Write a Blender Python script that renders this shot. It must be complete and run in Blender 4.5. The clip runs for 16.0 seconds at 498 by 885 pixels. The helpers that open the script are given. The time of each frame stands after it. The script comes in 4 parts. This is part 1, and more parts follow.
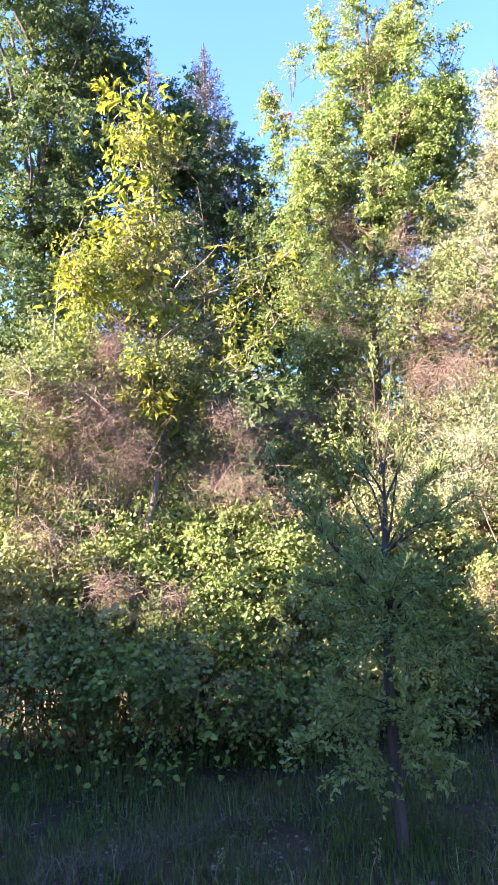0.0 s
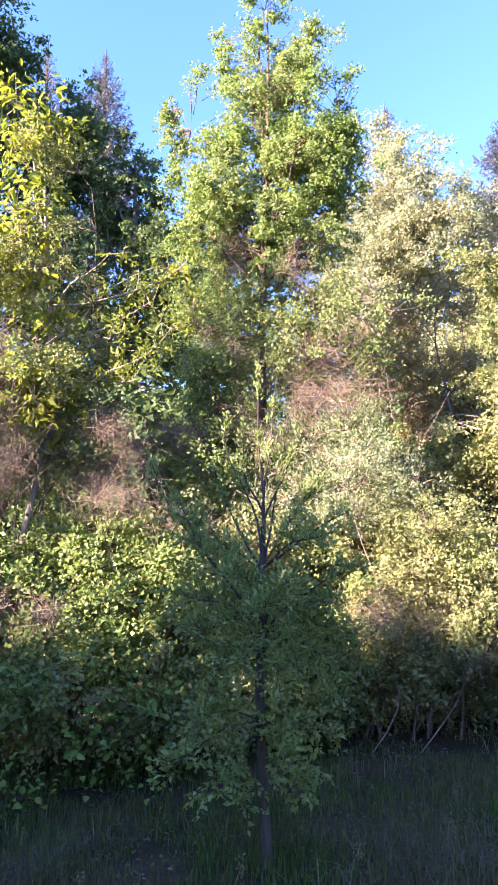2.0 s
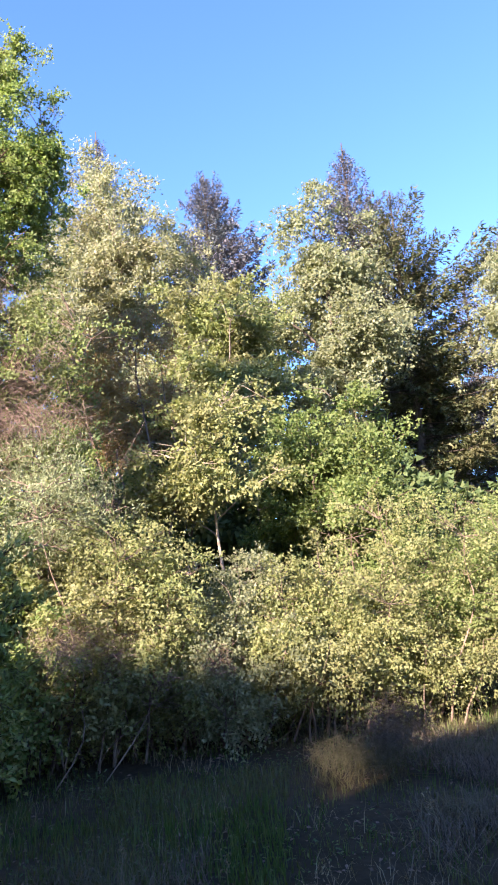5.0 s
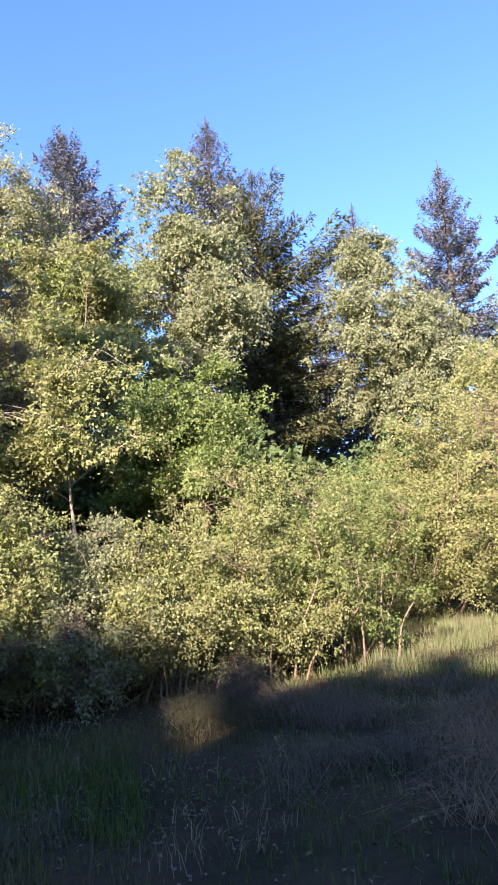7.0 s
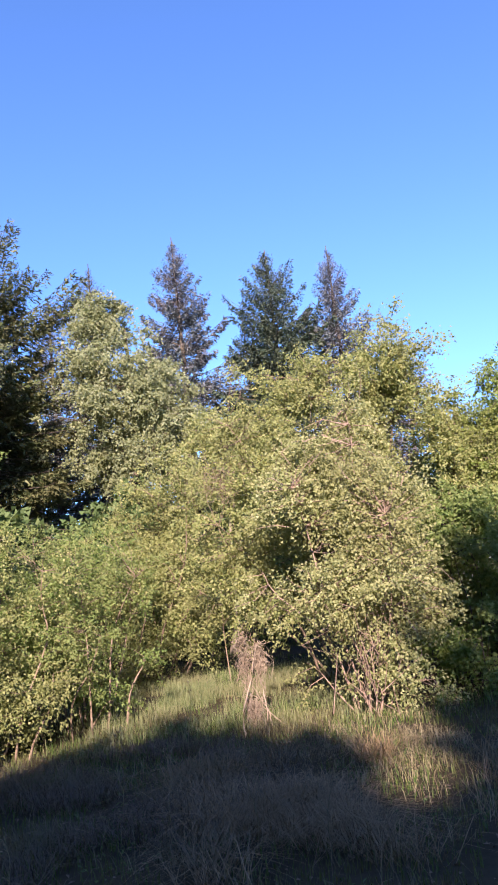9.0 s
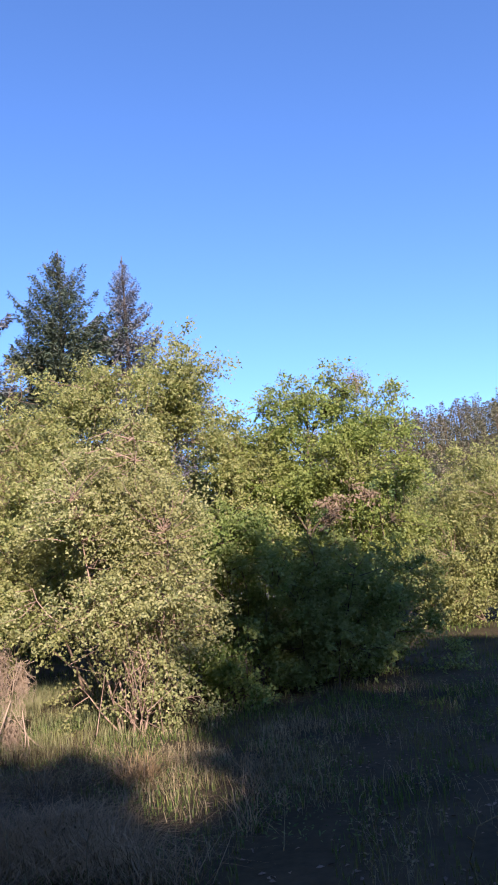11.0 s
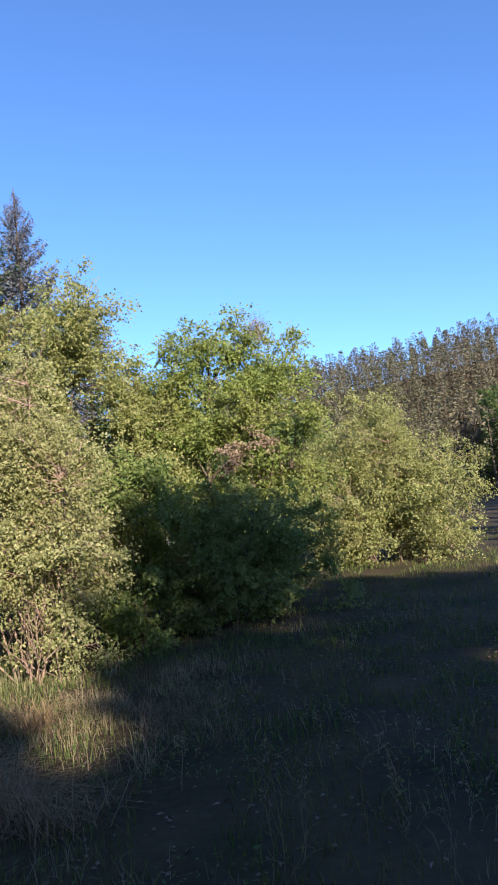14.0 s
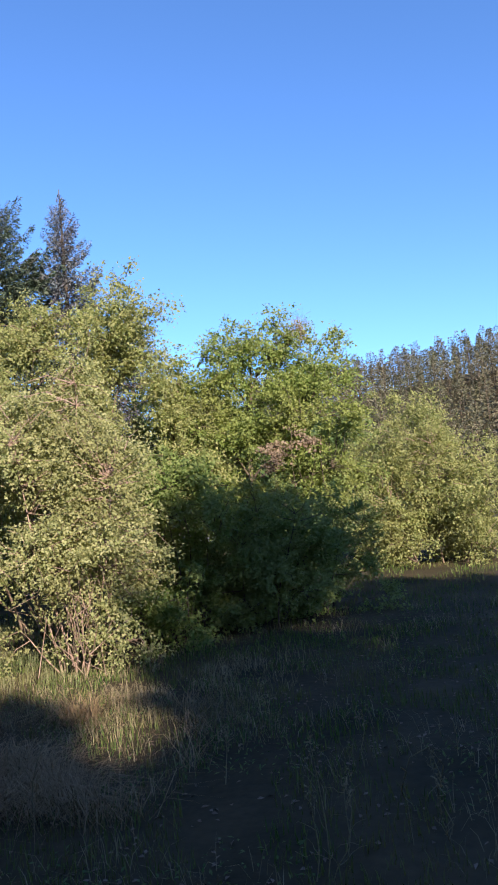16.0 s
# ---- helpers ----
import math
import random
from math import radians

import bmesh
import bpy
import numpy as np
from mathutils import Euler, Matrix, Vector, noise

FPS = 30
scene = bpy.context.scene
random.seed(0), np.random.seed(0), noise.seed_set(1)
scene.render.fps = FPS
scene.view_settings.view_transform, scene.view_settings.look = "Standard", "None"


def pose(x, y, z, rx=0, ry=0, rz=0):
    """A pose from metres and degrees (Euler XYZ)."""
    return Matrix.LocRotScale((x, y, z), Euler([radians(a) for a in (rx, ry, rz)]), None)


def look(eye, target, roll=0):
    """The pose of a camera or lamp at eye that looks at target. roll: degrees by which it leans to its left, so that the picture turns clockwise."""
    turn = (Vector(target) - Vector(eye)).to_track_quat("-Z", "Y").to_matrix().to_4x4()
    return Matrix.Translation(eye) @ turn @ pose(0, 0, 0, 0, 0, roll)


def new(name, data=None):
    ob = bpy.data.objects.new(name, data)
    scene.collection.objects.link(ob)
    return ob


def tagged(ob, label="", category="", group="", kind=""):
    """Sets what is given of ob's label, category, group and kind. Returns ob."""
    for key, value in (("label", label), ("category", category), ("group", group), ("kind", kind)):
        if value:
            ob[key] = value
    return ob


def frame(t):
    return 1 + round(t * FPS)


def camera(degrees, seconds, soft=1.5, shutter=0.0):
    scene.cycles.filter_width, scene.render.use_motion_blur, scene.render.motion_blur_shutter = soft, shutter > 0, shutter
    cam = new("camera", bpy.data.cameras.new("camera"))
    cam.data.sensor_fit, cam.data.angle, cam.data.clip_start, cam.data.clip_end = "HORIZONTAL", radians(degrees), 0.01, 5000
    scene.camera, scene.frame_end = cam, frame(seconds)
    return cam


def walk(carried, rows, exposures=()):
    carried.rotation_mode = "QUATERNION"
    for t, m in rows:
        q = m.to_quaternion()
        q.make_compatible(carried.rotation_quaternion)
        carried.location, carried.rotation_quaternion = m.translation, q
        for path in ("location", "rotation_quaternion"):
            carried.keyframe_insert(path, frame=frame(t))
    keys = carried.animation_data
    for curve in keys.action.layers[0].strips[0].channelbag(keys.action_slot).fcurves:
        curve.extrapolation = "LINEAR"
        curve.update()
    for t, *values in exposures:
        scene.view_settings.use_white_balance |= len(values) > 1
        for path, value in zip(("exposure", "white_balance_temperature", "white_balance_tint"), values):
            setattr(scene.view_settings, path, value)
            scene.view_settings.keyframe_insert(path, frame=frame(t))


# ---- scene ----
# camera: stands at eye height and turns to the right, then a little back
cam = camera(38.8, 16.0, soft=1.9)
EYE = 1.6
PATH = [  # seconds, step aside, step ahead, rise, yaw, pitch, roll
    (0, 0.000, -0.000, 0.000, -0.00, 9.54, 2.15), (0.5, 0.013, -0.023, -0.003, -1.73, 9.30, 2.11), (1, 0.018, -0.016, -0.003, -1.94, 8.94, 1.48),
    (1.5, 0.027, 0.002, -0.010, -4.92, 9.94, 1.31), (2, 0.015, -0.005, -0.005, -9.55, 10.48, 1.18), (2.5, 0.053, 0.055, 0.037, -14.93, 10.54, 1.75),
    (3, 0.071, 0.028, 0.052, -18.65, 11.48, 2.72), (3.5, 0.099, 0.015, 0.054, -22.28, 11.19, 3.15), (4, 0.115, -0.061, 0.006, -26.10, 11.32, 4.05),
    (4.5, 0.145, -0.070, 0.002, -30.34, 11.32, 4.15), (4.7, 0.151, -0.068, -0.000, -31.54, 11.62, 4.27), (6.8, 0.008, -0.005, -0.094, -42.16, 8.39, 4.64),
    (7, 0.003, -0.012, -0.096, -45.20, 8.55, 4.41), (7.5, -0.020, -0.030, -0.086, -52.84, 9.61, 5.59), (8, -0.082, -0.037, -0.089, -60.08, 9.58, 6.11),
    (8.2, -0.093, -0.039, -0.091, -61.29, 9.93, 6.47), (10.3, -0.030, 0.066, 0.009, -79.12, 11.16, 5.71), (10.5, -0.046, 0.063, -0.004, -80.96, 10.76, 5.74),
    (11, -0.050, 0.059, -0.011, -85.17, 10.35, 5.71), (11.5, -0.037, 0.061, -0.005, -90.11, 9.41, 5.85), (12, 0.033, 0.030, 0.008, -93.97, 9.09, 5.99),
    (12.5, 0.041, 0.039, 0.018, -96.45, 8.70, 6.51), (13, 0.032, 0.046, 0.025, -95.86, 9.07, 7.04), (13.5, 0.033, 0.043, -0.007, -95.09, 6.67, 6.80),
    (14, 0.014, 0.049, 0.004, -93.16, 5.17, 6.39), (14.5, -0.042, 0.074, 0.008, -92.06, 5.16, 6.11), (15, -0.047, 0.087, 0.016, -91.65, 4.98, 5.61),
    (15.5, -0.052, 0.086, 0.026, -90.75, 4.89, 5.75), (16, -0.042, 0.091, 0.015, -90.04, 5.38, 5.67)]
EXPOSURES = [(0.0, 3.4, 6450, 29), (1.0, 3.26, 6450, 30), (2.0, 3.26, 6450, 29), (4.0, 2.78, 6450, 25), (4.5, 2.71, 6450, 25), (7.0, 2.44, 6500, 24), (8.0, 2.22, 6500, 23), (11.0, 1.77, 6600, 20), (12.5, 1.72, 6600, 14), (16.0, 1.7, 6600, 11)]
walk(cam, [(t, pose(x, y, EYE + z, 90 + p, r, a)) for t, x, y, z, a, p, r in PATH], EXPOSURES)

# ---------------------------------------------------------------- light
SUN_YAW, SUN_EL = 112.0, 24.0      # degrees to the left of the first heading, height
sun_dir = Vector((-math.sin(radians(SUN_YAW)) * math.cos(radians(SUN_EL)),
                  math.cos(radians(SUN_YAW)) * math.cos(radians(SUN_EL)), math.sin(radians(SUN_EL))))
sun = new("sun", bpy.data.lights.new("sun", "SUN"))
sun.data.energy, sun.data.angle, sun.data.color = 4.7, radians(1.0), (1.0, 0.89, 0.70)
sun.matrix_world = look(sun_dir * 40, (0, 0, 0))

world = bpy.data.worlds.new("sky")
scene.world = world
world.use_nodes = True
wn = world.node_tree.nodes
sky = wn.new("ShaderNodeTexSky")
sky.sky_type, sky.sun_disc = "NISHITA", False
sky.sun_elevation, sky.sun_rotation = radians(SUN_EL), math.atan2(sun_dir.x, sun_dir.y)
sky.altitude, sky.air_density, sky.dust_density, sky.ozone_density = 700, 1.0, 0.5, 4.5
wn["Background"].inputs["Strength"].default_value = 0.09
tint = wn.new("ShaderNodeMixRGB")
tint.blend_type = "MULTIPLY"
tint.inputs["Fac"].default_value, tint.inputs["Color2"].default_value = 1.0, (0.68, 0.87, 1.1, 1)
world.node_tree.links.new(sky.outputs["Color"], tint.inputs["Color1"])
world.node_tree.links.new(tint.outputs["Color"], wn["Background"].inputs["Color"])

# ---------------------------------------------------------------- materials


def nodes_of(name):
    m = bpy.data.materials.new(name)
    m.use_nodes = True
    return m, m.node_tree.nodes, m.node_tree.links, m.node_tree.nodes["Principled BSDF"]


def ramp(nt, stops):
    r = nt.new("ShaderNodeValToRGB")
    e = r.color_ramp.elements
    while len(e) < len(stops):
        e.new(0.5)
    for k, (p, c) in zip(e, stops):
        k.position, k.color = p, (*c, 1)
    return r


def leaf_material(name, cols, patch, through_light=0.35, rough=0.62, patch_scale=0.9, single=False):
    """Leaves: each one its own shade, whole sprays drifting towards the patch colour, light shining through."""
    m, nt, ln, bsdf = nodes_of(name)
    geo = nt.new("ShaderNodeNewGeometry")
    r = ramp(nt, [(i / (len(cols) - 1), c) for i, c in enumerate(cols)])
    shade = nt.new("ShaderNodeObjectInfo").outputs["Random"] if single else geo.outputs["Random Per Island"]
    ln.new(shade, r.inputs["Fac"])
    co = nt.new("ShaderNodeTexCoord")
    nz = nt.new("ShaderNodeTexNoise")
    nz.inputs["Scale"].default_value, nz.inputs["Detail"].default_value = patch_scale, 3
    ln.new(co.outputs["Object"], nz.inputs["Vector"])
    cut = ramp(nt, [(0.45, (0, 0, 0)), (0.62, (0.85, 0.85, 0.85))])
    ln.new(nz.outputs["Fac"], cut.inputs["Fac"])
    mix = nt.new("ShaderNodeMixRGB")
    mix.inputs["Color2"].default_value = (*patch, 1)
    ln.new(cut.outputs["Color"], mix.inputs["Fac"])
    ln.new(r.outputs["Color"], mix.inputs["Color1"])
    ln.new(mix.outputs["Color"], bsdf.inputs["Base Color"])
    bsdf.inputs["Roughness"].default_value = rough
    bsdf.inputs["Specular IOR Level"].default_value = 0.22
    tr = nt.new("ShaderNodeBsdfTranslucent")
    warm = nt.new("ShaderNodeMixRGB")
    warm.blend_type = "MULTIPLY"
    warm.inputs["Fac"].default_value, warm.inputs["Color2"].default_value = 1.0, (1.1, 1.16, 0.78, 1)
    ln.new(mix.outputs["Color"], warm.inputs["Color1"])
    ln.new(warm.outputs["Color"], tr.inputs["Color"])
    ms = nt.new("ShaderNodeMixShader")
    ms.inputs["Fac"].default_value = through_light
    ln.new(bsdf.outputs["BSDF"], ms.inputs[1])
    ln.new(tr.outputs["BSDF"], ms.inputs[2])
    ln.new(ms.outputs["Shader"], nt["Material Output"].inputs["Surface"])
    return m


def rough_material(name, a, b, scale, rough=0.9, bump=0.4, stretch=(1, 1, 1), fine=None):
    """Bark, soil, asphalt: two scales of stain and a bump."""
    m, nt, ln, bsdf = nodes_of(name)
    co = nt.new("ShaderNodeTexCoord")
    mp = nt.new("ShaderNodeMapping")
    mp.inputs["Scale"].default_value = stretch
    ln.new(co.outputs["Object"], mp.inputs["Vector"])
    n1, n2 = nt.new("ShaderNodeTexNoise"), nt.new("ShaderNodeTexNoise")
    n1.inputs["Scale"].default_value, n1.inputs["Detail"].default_value = scale, 6
    n2.inputs["Scale"].default_value, n2.inputs["Detail"].default_value = fine or scale * 9, 4
    for n in (n1, n2):
        ln.new(mp.outputs["Vector"], n.inputs["Vector"])
    add = nt.new("ShaderNodeMath")
    add.operation = "MULTIPLY_ADD"
    add.inputs[1].default_value = 0.45
    ln.new(n2.outputs["Fac"], add.inputs[0])
    ln.new(n1.outputs["Fac"], add.inputs[2])
    r = ramp(nt, [(0.5, a), (0.95, b)])
    ln.new(add.outputs["Value"], r.inputs["Fac"])
    ln.new(r.outputs["Color"], bsdf.inputs["Base Color"])
    bsdf.inputs["Roughness"].default_value = rough
    bsdf.inputs["Specular IOR Level"].default_value = 0.2
    bp = nt.new("ShaderNodeBump")
    bp.inputs["Strength"].default_value, bp.inputs["Distance"].default_value = bump, 0.02
    ln.new(add.outputs["Value"], bp.inputs["Height"])
    ln.new(bp.outputs["Normal"], bsdf.inputs["Normal"])
    return m


M_BARK = rough_material("grey_brown_bark", (0.09, 0.065, 0.05), (0.26, 0.21, 0.17), 6, stretch=(3, 3, 0.6))
M_BARK_PALE = rough_material("pale_bark", (0.20, 0.15, 0.11), (0.42, 0.34, 0.27), 7, stretch=(3, 3, 0.7))
M_BARK_DARK = rough_material("dark_bark", (0.035, 0.027, 0.022), (0.12, 0.09, 0.07), 6, stretch=(3, 3, 0.6))
M_BARK_RED = rough_material("reddish_brown_bark", (0.055, 0.036, 0.026), (0.19, 0.12, 0.085), 8, stretch=(3, 3, 0.7))
M_STEM = rough_material("pinkish_stem_bark", (0.13, 0.085, 0.07), (0.34, 0.24, 0.20), 9, stretch=(3, 3, 0.7))
M_TWIG = rough_material("twig_bark", (0.10, 0.07, 0.055), (0.24, 0.17, 0.13), 14)
M_DRY = leaf_material("dry_vine_stems", [(0.140, 0.092, 0.072), (0.220, 0.152, 0.118), (0.310, 0.225, 0.180)], (0.160, 0.112, 0.085), 0.0, 0.8)
M_STRAW = leaf_material("dry_straw", [(0.16, 0.12, 0.075), (0.25, 0.20, 0.125), (0.35, 0.29, 0.19)], (0.17, 0.14, 0.085), 0.25, 0.7)
M_BROWN = leaf_material("brown_straw", [(0.17, 0.108, 0.064), (0.27, 0.18, 0.108), (0.37, 0.265, 0.165)], (0.20, 0.135, 0.08), 0.25, 0.7)
# Brown straw darkened for the shaded turf; part of that shade is in the colour.
M_SHADE_STRAW = leaf_material("shade_brown_grass", [(0.07, 0.05, 0.038), (0.12, 0.088, 0.066), (0.19, 0.15, 0.11)], (0.11, 0.10, 0.05), 0.2, 0.7)
M_STALK = leaf_material("pale_dry_stalks", [(0.23, 0.165, 0.125), (0.33, 0.25, 0.195), (0.42, 0.34, 0.275)], (0.26, 0.19, 0.15), 0.1, 0.8)
M_GRASS = leaf_material("green_grass", [(0.037, 0.076, 0.016), (0.069, 0.117, 0.023), (0.125, 0.151, 0.047)], (0.125, 0.117, 0.052), 0.35, 0.6)
M_MEADOW = leaf_material("tall_pale_grass", [(0.128, 0.162, 0.068), (0.187, 0.212, 0.102), (0.255, 0.246, 0.145)], (0.221, 0.204, 0.119), 0.4, 0.6)
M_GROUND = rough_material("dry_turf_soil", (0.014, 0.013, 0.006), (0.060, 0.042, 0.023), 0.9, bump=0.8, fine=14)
M_ROAD = rough_material("worn_asphalt", (0.16, 0.165, 0.18), (0.27, 0.275, 0.29), 1.2, rough=0.85, bump=0.2, fine=40)
L_WALNUT = leaf_material("walnut_leaves", [(0.13, 0.16, 0.025), (0.22, 0.23, 0.03), (0.36, 0.31, 0.03)], (0.15, 0.18, 0.04), 0.5)
L_WALNUT_BIG = leaf_material("large_walnut_leaves", [(0.16, 0.20, 0.03), (0.28, 0.29, 0.035), (0.46, 0.39, 0.035)], (0.30, 0.30, 0.05), 0.5, single=True)
L_BRAMBLE_BIG = leaf_material("large_bramble_leaves", [(0.09, 0.16, 0.035), (0.15, 0.235, 0.05), (0.25, 0.32, 0.09)], (0.12, 0.19, 0.045), 0.45, single=True)
L_BRAMBLE = leaf_material("bramble_leaves", [(0.099, 0.156, 0.044), (0.181, 0.237, 0.075), (0.315, 0.323, 0.144)], (0.327, 0.301, 0.156), 0.48)
L_MAPLE = leaf_material("maple_leaves", [(0.142, 0.176, 0.063), (0.224, 0.255, 0.097), (0.315, 0.323, 0.147)], (0.269, 0.260, 0.131), 0.5)
L_ACER = leaf_material("feathery_maple_leaves", [(0.118, 0.176, 0.045), (0.186, 0.248, 0.070), (0.275, 0.318, 0.118)], (0.225, 0.262, 0.098), 0.45)
L_VINE = leaf_material("vine_leaves", [(0.105, 0.150, 0.040), (0.170, 0.215, 0.062), (0.262, 0.290, 0.110)], (0.150, 0.165, 0.075), 0.4)
# Green leaves in a darker copy: shade of woods and undergrowth is put into the colour.
L_SHADE_DARK = leaf_material("shade_dark_leaves", [(0.062, 0.100, 0.041), (0.095, 0.137, 0.052), (0.151, 0.179, 0.075)], (0.084, 0.121, 0.048), 0.38)
L_PALE = leaf_material("pale_green_leaves", [(0.203, 0.221, 0.131), (0.290, 0.294, 0.181), (0.385, 0.367, 0.255)], (0.279, 0.265, 0.159), 0.5)
L_SILVER = leaf_material("silver_willow_leaves", [(0.150, 0.180, 0.092), (0.230, 0.258, 0.140), (0.330, 0.348, 0.212)], (0.195, 0.210, 0.112), 0.35)
L_GREEN = leaf_material("fresh_green_leaves", [(0.102, 0.157, 0.045), (0.167, 0.221, 0.070), (0.239, 0.274, 0.102)], (0.193, 0.221, 0.085), 0.5)
L_YELLOW = leaf_material("yellow_green_leaves", [(0.162, 0.190, 0.072), (0.248, 0.266, 0.106), (0.355, 0.330, 0.162)], (0.225, 0.224, 0.100), 0.48)
L_BEIGE = leaf_material("beige_green_leaves", [(0.160, 0.190, 0.075), (0.285, 0.290, 0.140), (0.415, 0.390, 0.225)], (0.230, 0.225, 0.105), 0.45)
L_RUST = leaf_material("rust_brown_leaves", [(0.27, 0.165, 0.085), (0.34, 0.215, 0.11), (0.27, 0.25, 0.10)], (0.29, 0.205, 0.10), 0.4)
L_OAK = leaf_material("oak_leaves", [(0.115, 0.165, 0.045), (0.19, 0.235, 0.07), (0.28, 0.305, 0.11)], (0.22, 0.235, 0.08), 0.5)
L_DEAD = leaf_material("withered_leaves", [(0.200, 0.131, 0.105), (0.248, 0.169, 0.135), (0.216, 0.176, 0.112)], (0.200, 0.150, 0.112), 0.3)
L_SAPLING = leaf_material("sapling_leaves", [(0.155, 0.210, 0.062), (0.230, 0.285, 0.090), (0.325, 0.355, 0.145)], (0.200, 0.250, 0.075), 0.4)
L_LINDEN = leaf_material("linden_leaves", [(0.152, 0.176, 0.097), (0.233, 0.250, 0.142), (0.340, 0.338, 0.215)], (0.208, 0.216, 0.119), 0.5)
L_SPRUCE = leaf_material("blue_green_needles", [(0.056, 0.073, 0.081), (0.102, 0.118, 0.131), (0.173, 0.167, 0.194)], (0.122, 0.108, 0.125), 0.1, 0.6)
L_FIR = leaf_material("dark_green_needles", [(0.040, 0.055, 0.024), (0.073, 0.087, 0.035), (0.133, 0.121, 0.059)], (0.092, 0.087, 0.042), 0.1, 0.6)
L_FIR_BLUE = leaf_material("deep_green_needles", [(0.034, 0.054, 0.038), (0.06, 0.086, 0.058), (0.105, 0.12, 0.085)], (0.07, 0.085, 0.06), 0.1, 0.6)
L_PINE = leaf_material("hill_pine_needles", [(0.066, 0.070, 0.042), (0.108, 0.106, 0.066), (0.165, 0.152, 0.105)], (0.135, 0.113, 0.082), 0.1, 0.7, 0.08)

# ---------------------------------------------------------------- mesh helpers
TO_SUN = np.array(sun_dir)      # leaves turn their faces towards the light


def spot(az, d, z=0.0):
    """A place by its bearing from the start, distance and height; the eye drifts aside in the turn, which shifts bearings a little."""
    az = az - 1.15 * min(max(az / 30, 0), 1)
    return np.array([d * math.sin(radians(az)), d * math.cos(radians(az)), z])


def high(el, d):
    return EYE + d * math.tan(radians(el))


def unit(v):
    return v / np.maximum(np.linalg.norm(v, axis=-1, keepdims=True), 1e-9)


def mesh_of(name, verts, faces, material, smooth=False):
    """A mesh from an array of points and one array of faces, all with the same number of corners."""
    me = bpy.data.meshes.new(name)
    n, k = faces.shape
    me.vertices.add(len(verts))
    me.vertices.foreach_set("co", np.ascontiguousarray(verts, dtype=np.float32).ravel())
    me.loops.add(n * k)
    me.loops.foreach_set("vertex_index", np.ascontiguousarray(faces, dtype=np.int32).ravel())
    me.polygons.add(n)
    me.polygons.foreach_set("loop_start", np.arange(0, n * k, k, dtype=np.int32))
    if smooth:
        me.polygons.foreach_set("use_smooth", np.ones(n, dtype=bool))
    me.materials.append(material)
    me.update(calc_edges=True)
    return me


def part(name, me, parent, label=""):
    ob = new(name, me)
    if parent is not None:
        ob.parent = parent
        ob.matrix_parent_inverse = parent.matrix_basis.inverted()
    return tagged(ob, label)


def thing(name, base, label, category, group="", kind=""):
    e = new(name)
    e.empty_display_size = 0.2
    e.matrix_basis = Matrix.Translation(base)
    return tagged(e, label, category, group, kind)


def leaves(c, a, n, length, width, fold=0.25, curl=0.0):
    """Folded leaf blades: centre of the stalk end, axis, normal. Two faces each, joined along the midrib."""
    a = unit(a)
    s = unit(np.cross(n, a))
    n = np.cross(a, s)
    L, W = np.broadcast_to(length, len(c))[:, None], np.broadcast_to(width, len(c))[:, None]
    mid = c + a * L * 0.45
    v = np.stack([c, mid + s * W * 0.5 + n * W * fold, c + a * L - n * L * curl, mid - s * W * 0.5 + n * W * fold], 1).reshape(-1, 3)
    i = np.arange(len(c))[:, None] * 4
    f = np.concatenate([i + np.array([[0, 2, 1]]), i + np.array([[0, 3, 2]])])
    return v, f


def slivers(c, a, n, length, width):
    """Single pointed blades, for needles and for leaves seen from far off."""
    a = unit(a)
    s = unit(np.cross(n, a))
    L, W = np.broadcast_to(length, len(c))[:, None], np.broadcast_to(width, len(c))[:, None]
    v = np.stack([c - s * W * 0.5, c + s * W * 0.5, c + a * L], 1).reshape(-1, 3)
    return v, np.arange(len(v)).reshape(-1, 3)


def blades(c, a, n, length, width):
    """Five-sided leaf blades with a rounder outline, folded; three faces each side of nothing but the midrib."""
    a = unit(a)
    s = unit(np.cross(n, a))
    n = np.cross(a, s)
    L, W = np.broadcast_to(length, len(c))[:, None], np.broadcast_to(width, len(c))[:, None]
    p1, p2 = c + a * L * 0.3, c + a * L * 0.7 - n * L * 0.03
    h = n * W * 0.2
    v = np.stack([c, p1 + s * W * 0.48 + h, p2 + s * W * 0.4 + h, c + a * L - n * L * 0.12,
                  p2 - s * W * 0.4 + h, p1 - s * W * 0.48 + h], 1).reshape(-1, 3)
    i = np.arange(len(c))[:, None] * 6
    f = np.concatenate([i + np.array([[0, 2, 1]]), i + np.array([[0, 3, 2]]), i + np.array([[0, 4, 3]]), i + np.array([[0, 5, 4]])])
    return v, f


def single_leaves(parent, c, a, n, size, mesh):
    """Large leaves that can be told apart: each one an object, all on one mesh."""
    a = unit(a)
    s = unit(np.cross(n, a))
    n = np.cross(a, s)
    for k in range(len(c)):
        m = Matrix(np.c_[s[k], a[k], n[k]] * size[k]).to_4x4()
        m.translation = Vector(c[k])
        part("leaf", mesh, parent).matrix_basis = m


